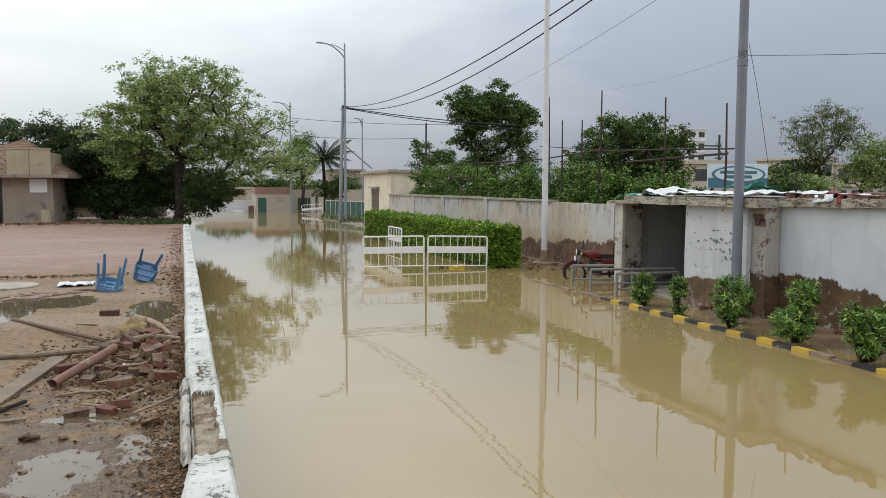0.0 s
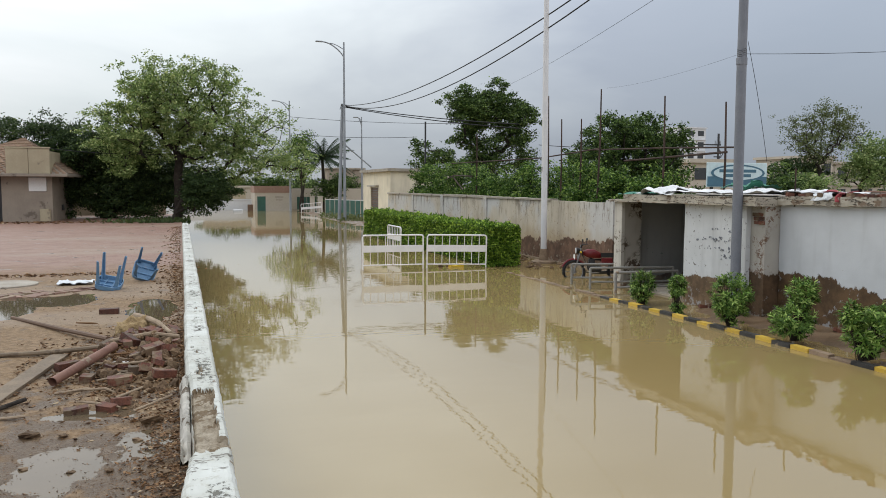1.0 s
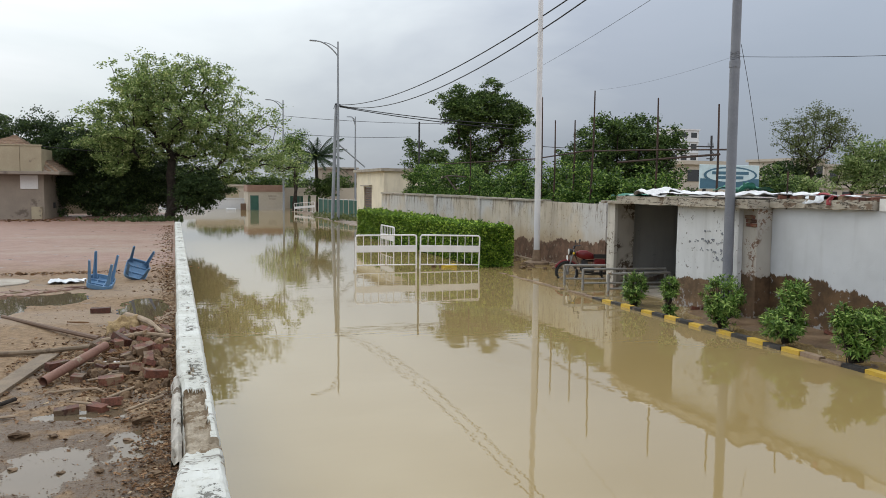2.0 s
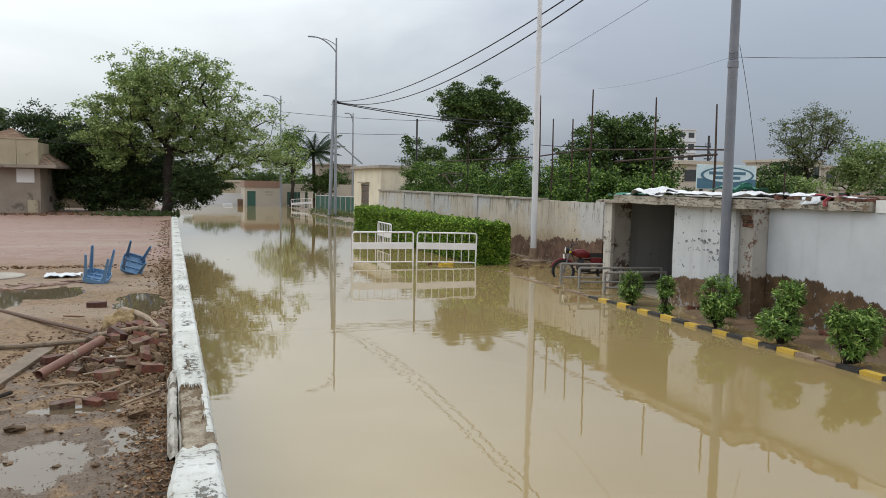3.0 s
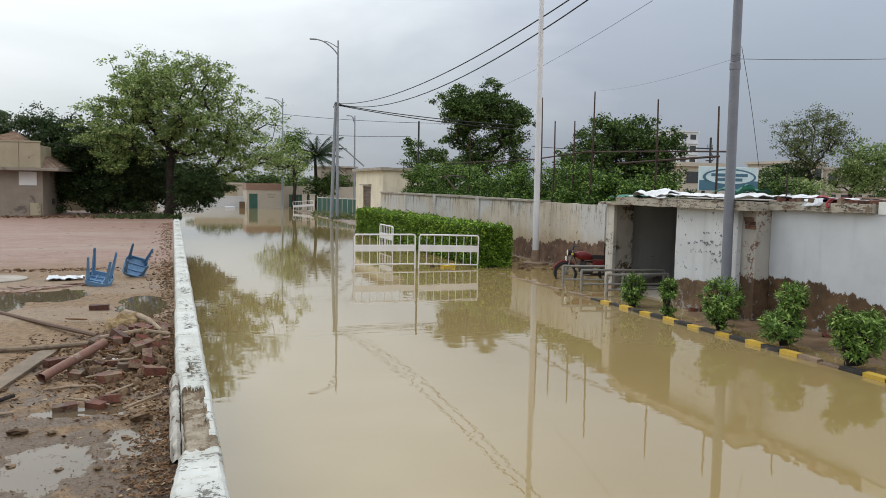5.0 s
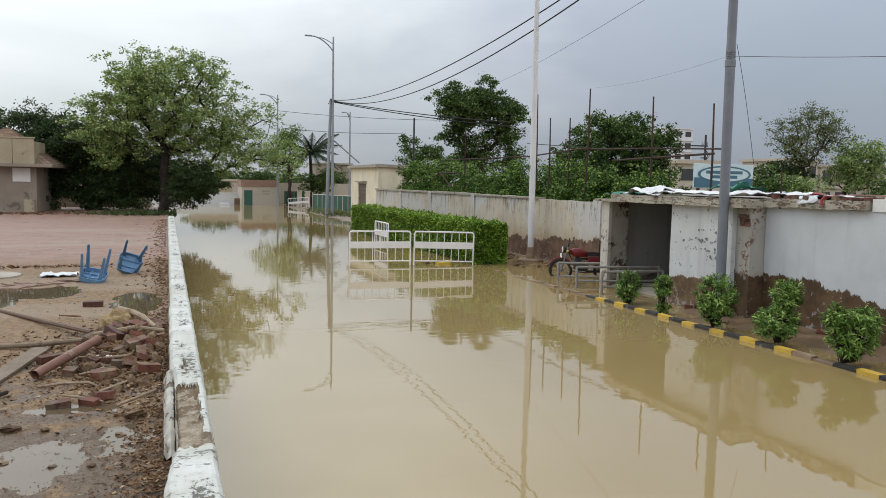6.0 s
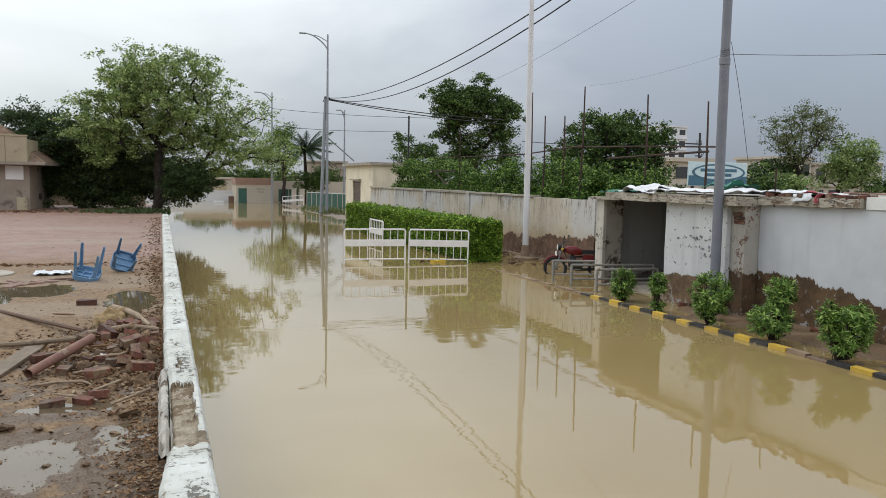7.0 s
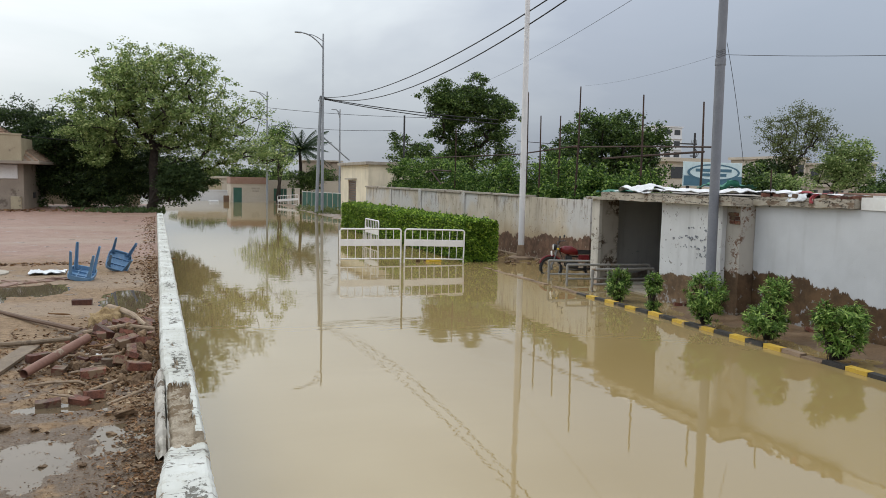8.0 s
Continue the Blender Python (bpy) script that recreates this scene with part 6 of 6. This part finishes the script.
# ---- tarpaulins and scraps on the guard room roof ----
def drape(name, label, material, x0, x1, y0, y1, z, amp, seed, hang=0.0, nx=26, ny=64):
    top = []
    for i in range(ny):
        row = []
        for j in range(nx):
            u, v = j / (nx - 1), i / (ny - 1)
            x, y = x0 + (x1 - x0) * u + 0.10 * nz(v * 6, seed, 1, 1), y0 + (y1 - y0) * v + 0.12 * nz(u * 5, seed, 1, 2)
            h = (0.5 + 0.5 * nz(x, y, 3.0, seed)) ** 2 * amp * 1.6 + (0.5 + 0.5 * nz(x * 1.6, y * 0.8, 6, seed)) * amp * 0.45 + abs(nz(x, y, 13, seed)) * amp * 0.12
            row.append((x, y, z + 0.015 + h - (hang * max(0, 0.25 - u) / 0.25 if hang else 0)))
        top.append(row)
    g = Geo().grid(top)
    g.grid([[(x, y, zz - 0.012) for x, y, zz in row][::-1] for row in top])
    tagged(part(name, g, M[material], smooth=True), label, "tarpaulin")


drape("tarpaulin", "crumpled white tarpaulin spread over the roof slab", "tarp", 9.90, 11.6, 11.4, 14.9, 2.275, 0.10, 3)
drape("tarpaulin", "loose white tarpaulin end hanging at the roof's edge", "tarp", 9.80, 10.6, 13.9, 15.2, 2.28, 0.15, 8, 0.07)
drape("tarpaulin", "thin white tarpaulin strip on the broken parapet", "tarp", 10.42, 11.2, 9.7, 11.5, 2.30, 0.06, 12)
drape("tarpaulin", "dark green tarpaulin corner on the roof", "tarp_green", 10.05, 10.7, 15.1, 16.3, 2.20, 0.12, 5)
drape("tarpaulin", "dark green tarpaulin bundle on the roof", "tarp_green", 11.3, 12.1, 13.2, 14.2, 2.32, 0.22, 7)
drape("cloth", "white cloth hanging over the parapet's edge", "cloth", 10.30, 10.6, 10.15, 10.55, 2.31, 0.05, 9, 0.12, 10, 12)
drape("cloth", "red cloth strip hanging over the parapet's edge", "tarp_red", 10.30, 10.55, 9.93, 10.02, 2.32, 0.04, 11, 0.14, 10, 6)
drape("cloth", "red cloth scrap on the parapet", "tarp_red", 10.45, 10.75, 9.95, 10.5, 2.33, 0.05, 13, 0.0, 8, 10)
tagged(part("iron_post", Geo().tube([(0, 0, 0), (0.01, 0.01, 0.3), (0.0, 0, 0.68)], 0.014, 6), M["bamboo"], at=pose(10.44, 11.05, 2.1)), "rusty iron post stuck on the parapet", "post")
r = random.Random(9)
for k in range(20):
    ob = new("brick", brick_mesh[r.randrange(4)])
    ob.matrix_basis = pose(10.42 + 0.25 * r.random(), 9.2 + 2.1 * r.random(), 2.30 + 0.02 * r.random(), r.uniform(-8, 8), r.uniform(-8, 8), r.uniform(0, 180))
    tagged(ob, "broken brick lying on the parapet", "brick", "bricks on the parapet")
tagged(part("tin_sheet", rough_box(Geo(), 10.8, 12.5, 8.0, 9.9, 2.36, 2.385, 0.25, 0.015, 5), M["far_red"]), "rusty red tin sheet on the wall top", "tin sheet")

# ---- motorcycle ----
bike = thing("motorcycle", "small red motorcycle parked in flood water", "motorcycle", pose(10.62, 18.25, -0.14, 7, 0, 163))


def wheel(x):
    rim = [(x + 0.25 * math.cos(a), 0, 0.29 + 0.25 * math.sin(a)) for a in np.linspace(0, 2 * math.pi, 25)]
    w = part("wheel", Geo().tube(rim, 0.02, 6), M["chrome"], bike)
    part("tyre", Geo().tube([(x + 0.285 * (p[0] - x) / 0.25, 0, 0.29 + (p[2] - 0.29) * 1.14) for p in rim], 0.042, 8), M["rubber"], w)
    part("hub", Geo().tube([(x, -0.06, 0.29), (x, 0.06, 0.29)], 0.06, 10), M["chrome"], w)
    for k in range(9):
        a = k * 2 * math.pi / 9
        part("spoke", Geo().tube([(x, 0, 0.29), (x + 0.25 * math.cos(a), 0, 0.29 + 0.25 * math.sin(a))], 0.006, 4), M["chrome"], w)


wheel(0.62)
wheel(-0.60)
part("frame", Geo().tube([(0.42, 0, 0.85), (0.1, 0, 0.62), (-0.35, 0, 0.60), (-0.75, 0, 0.68)], 0.025, 8).tube([(0.40, 0, 0.80), (0.22, 0, 0.35), (-0.1, 0, 0.28), (-0.6, 0, 0.29)], 0.022, 8), M["bike_black"], bike)
for s in (-1, 1):
    part("fork", Geo().tube([(0.62, 0.07 * s, 0.29), (0.42, 0.07 * s, 0.92)], 0.022, 8), M["chrome"], bike)
    part("shock", Geo().tube([(-0.58, 0.09 * s, 0.30), (-0.45, 0.09 * s, 0.62)], 0.03, 8), M["chrome"], bike)
    part("handle", Geo().tube([(0.42, 0.03 * s, 0.94), (0.40, 0.14 * s, 1.02), (0.30, 0.34 * s, 1.02)], 0.014, 6), M["iron"], bike)
    part("mirror", Geo().box(0.30, 0.33, 0.28 * s - 0.05, 0.28 * s + 0.05, 1.12, 1.19, None, 0.01).tube([(0.33, 0.26 * s, 1.02), (0.32, 0.28 * s, 1.13)], 0.006, 4), M["iron"], bike)
    part("indicator", Geo().box(0.42, 0.48, 0.13 * s - 0.03, 0.13 * s + 0.03, 0.78, 0.84, None, 0.015), M["yellow"], bike)
g = Geo()
for k, (x, w, zl, zh) in enumerate(((0.36, 0.06, 0.74, 0.86), (0.25, 0.12, 0.68, 0.90), (0.08, 0.13, 0.66, 0.90), (-0.08, 0.10, 0.66, 0.82), (-0.12, 0.07, 0.67, 0.78))):
    g.v += [(x, -w, zl), (x, w, zl), (x, w * 0.9, zh - 0.03), (x, w * 0.4, zh), (x, -w * 0.4, zh), (x, -w * 0.9, zh - 0.03)]
for k in range(4):
    g.f += [(k * 6 + i, k * 6 + (i + 1) % 6, k * 6 + 6 + (i + 1) % 6, k * 6 + 6 + i) for i in range(6)]
g.f += [tuple(range(5, -1, -1)), tuple(range(24, 30))]
part("tank", g, M["bike_red"], bike, "red fuel tank", True)
part("seat", rough_box(Geo(), -0.72, -0.10, -0.12, 0.12, 0.68, 0.79, 0.08, 0.012, 2), M["bike_black"], bike, "black vinyl seat", True)
part("side_panel", Geo().box(-0.42, -0.12, -0.13, 0.13, 0.46, 0.66, None, 0.03), M["bike_red"], bike)
part("engine", Geo().box(-0.12, 0.20, -0.12, 0.12, 0.28, 0.50, None, 0.04).box(0.05, 0.22, -0.07, 0.07, 0.48, 0.64, None, 0.015), M["iron"], bike)
part("exhaust", Geo().tube([(0.2, -0.12, 0.45), (0.26, -0.13, 0.28), (-0.1, -0.14, 0.24), (-0.75, -0.15, 0.30)], [0.02, 0.02, 0.025, 0.045], 8), M["chrome"], bike, smooth=True)
part("headlight", Geo().tube([(0.44, 0, 0.86), (0.50, 0, 0.86), (0.56, 0, 0.86)], [0.05, 0.085, 0.09], 14), M["bike_black"], bike, smooth=True)
part("lens", Geo().tube([(0.561, 0, 0.86), (0.575, 0, 0.86)], [0.085, 0.05], 14), M["lens"], bike)
part("front_mudguard", Geo().tube([(0.62 + 0.335 * math.cos(a), 0, 0.29 + 0.335 * math.sin(a)) for a in np.linspace(0.4, 2.4, 9)], 0.035, 6), M["bike_red"], bike)
part("rear_mudguard", Geo().tube([(-0.6 + 0.345 * math.cos(a), 0, 0.29 + 0.345 * math.sin(a)) for a in np.linspace(0.9, 3.0, 9)], 0.04, 6), M["bike_black"], bike)
part("tail_light", Geo().box(-0.86, -0.80, -0.05, 0.05, 0.62, 0.70, None, 0.01), M["tarp_red"], bike)
part("number_plate", Geo().box(0.60, 0.61, -0.09, 0.09, 0.62, 0.76), M["white_paint"], bike, "plain pale plate")

# debris against the hedge and wall foot
r = random.Random(41)
for k in range(26):
    x, y = r.uniform(9.9, 11.3), r.uniform(20.5, 24.5)
    ob = new("mortar_lump", stone_mesh[r.randrange(5)])
    s = r.uniform(0.6, 1.6)
    ob.matrix_basis = pose(x, y, 0.0, r.uniform(0, 360), r.uniform(0, 360), r.uniform(0, 360)) @ Matrix.Scale(s, 4)
    tagged(ob, "lump of fallen plaster in shallow water", "mortar lump", "fallen plaster lumps")
for k in range(16):
    x, y = r.uniform(9.8, 10.5), r.uniform(9.5, 13.2)
    ob = new("brick", brick_mesh[r.randrange(4)])
    ob.matrix_basis = pose(x, y, verge_height(x, y) + 0.02, r.uniform(-15, 15), r.uniform(-15, 15), r.uniform(0, 180))
    tagged(ob, "muddy fallen brick at the wall's foot", "brick", "fallen bricks")

# small things by the entrance and the barriers
g, rows = Geo(), []
for i in range(11):
    e = -1.5 + 3.0 * i / 10
    rows.append([(0.17 * math.cos(a) * math.cos(e) * (1 + 0.2 * nz(a, e, 2, 1)), 0.11 * math.sin(a) * math.cos(e), 0.13 * math.sin(e) - 0.02 * math.cos(3 * a)) for a in np.linspace(0, 2 * math.pi, 19)])
tagged(part("bag", g.grid(rows), M["bike_black"], smooth=True, at=pose(10.48, 16.62, 0.50)), "black bag slung over the handrail's end", "bag")
for x, y, k in ((7.42, 22.02, 1), (7.66, 21.98, 3), (7.98, 21.96, 2)):
    ob = new("mortar_lump", stone_mesh[k])
    ob.matrix_basis = pose(x, y, 0.03, 30 * k, 20, 50 * k) @ Matrix.Scale(1.2, 4)
    tagged(ob, "dark lump of debris caught under the barrier", "debris", "debris at the barrier")
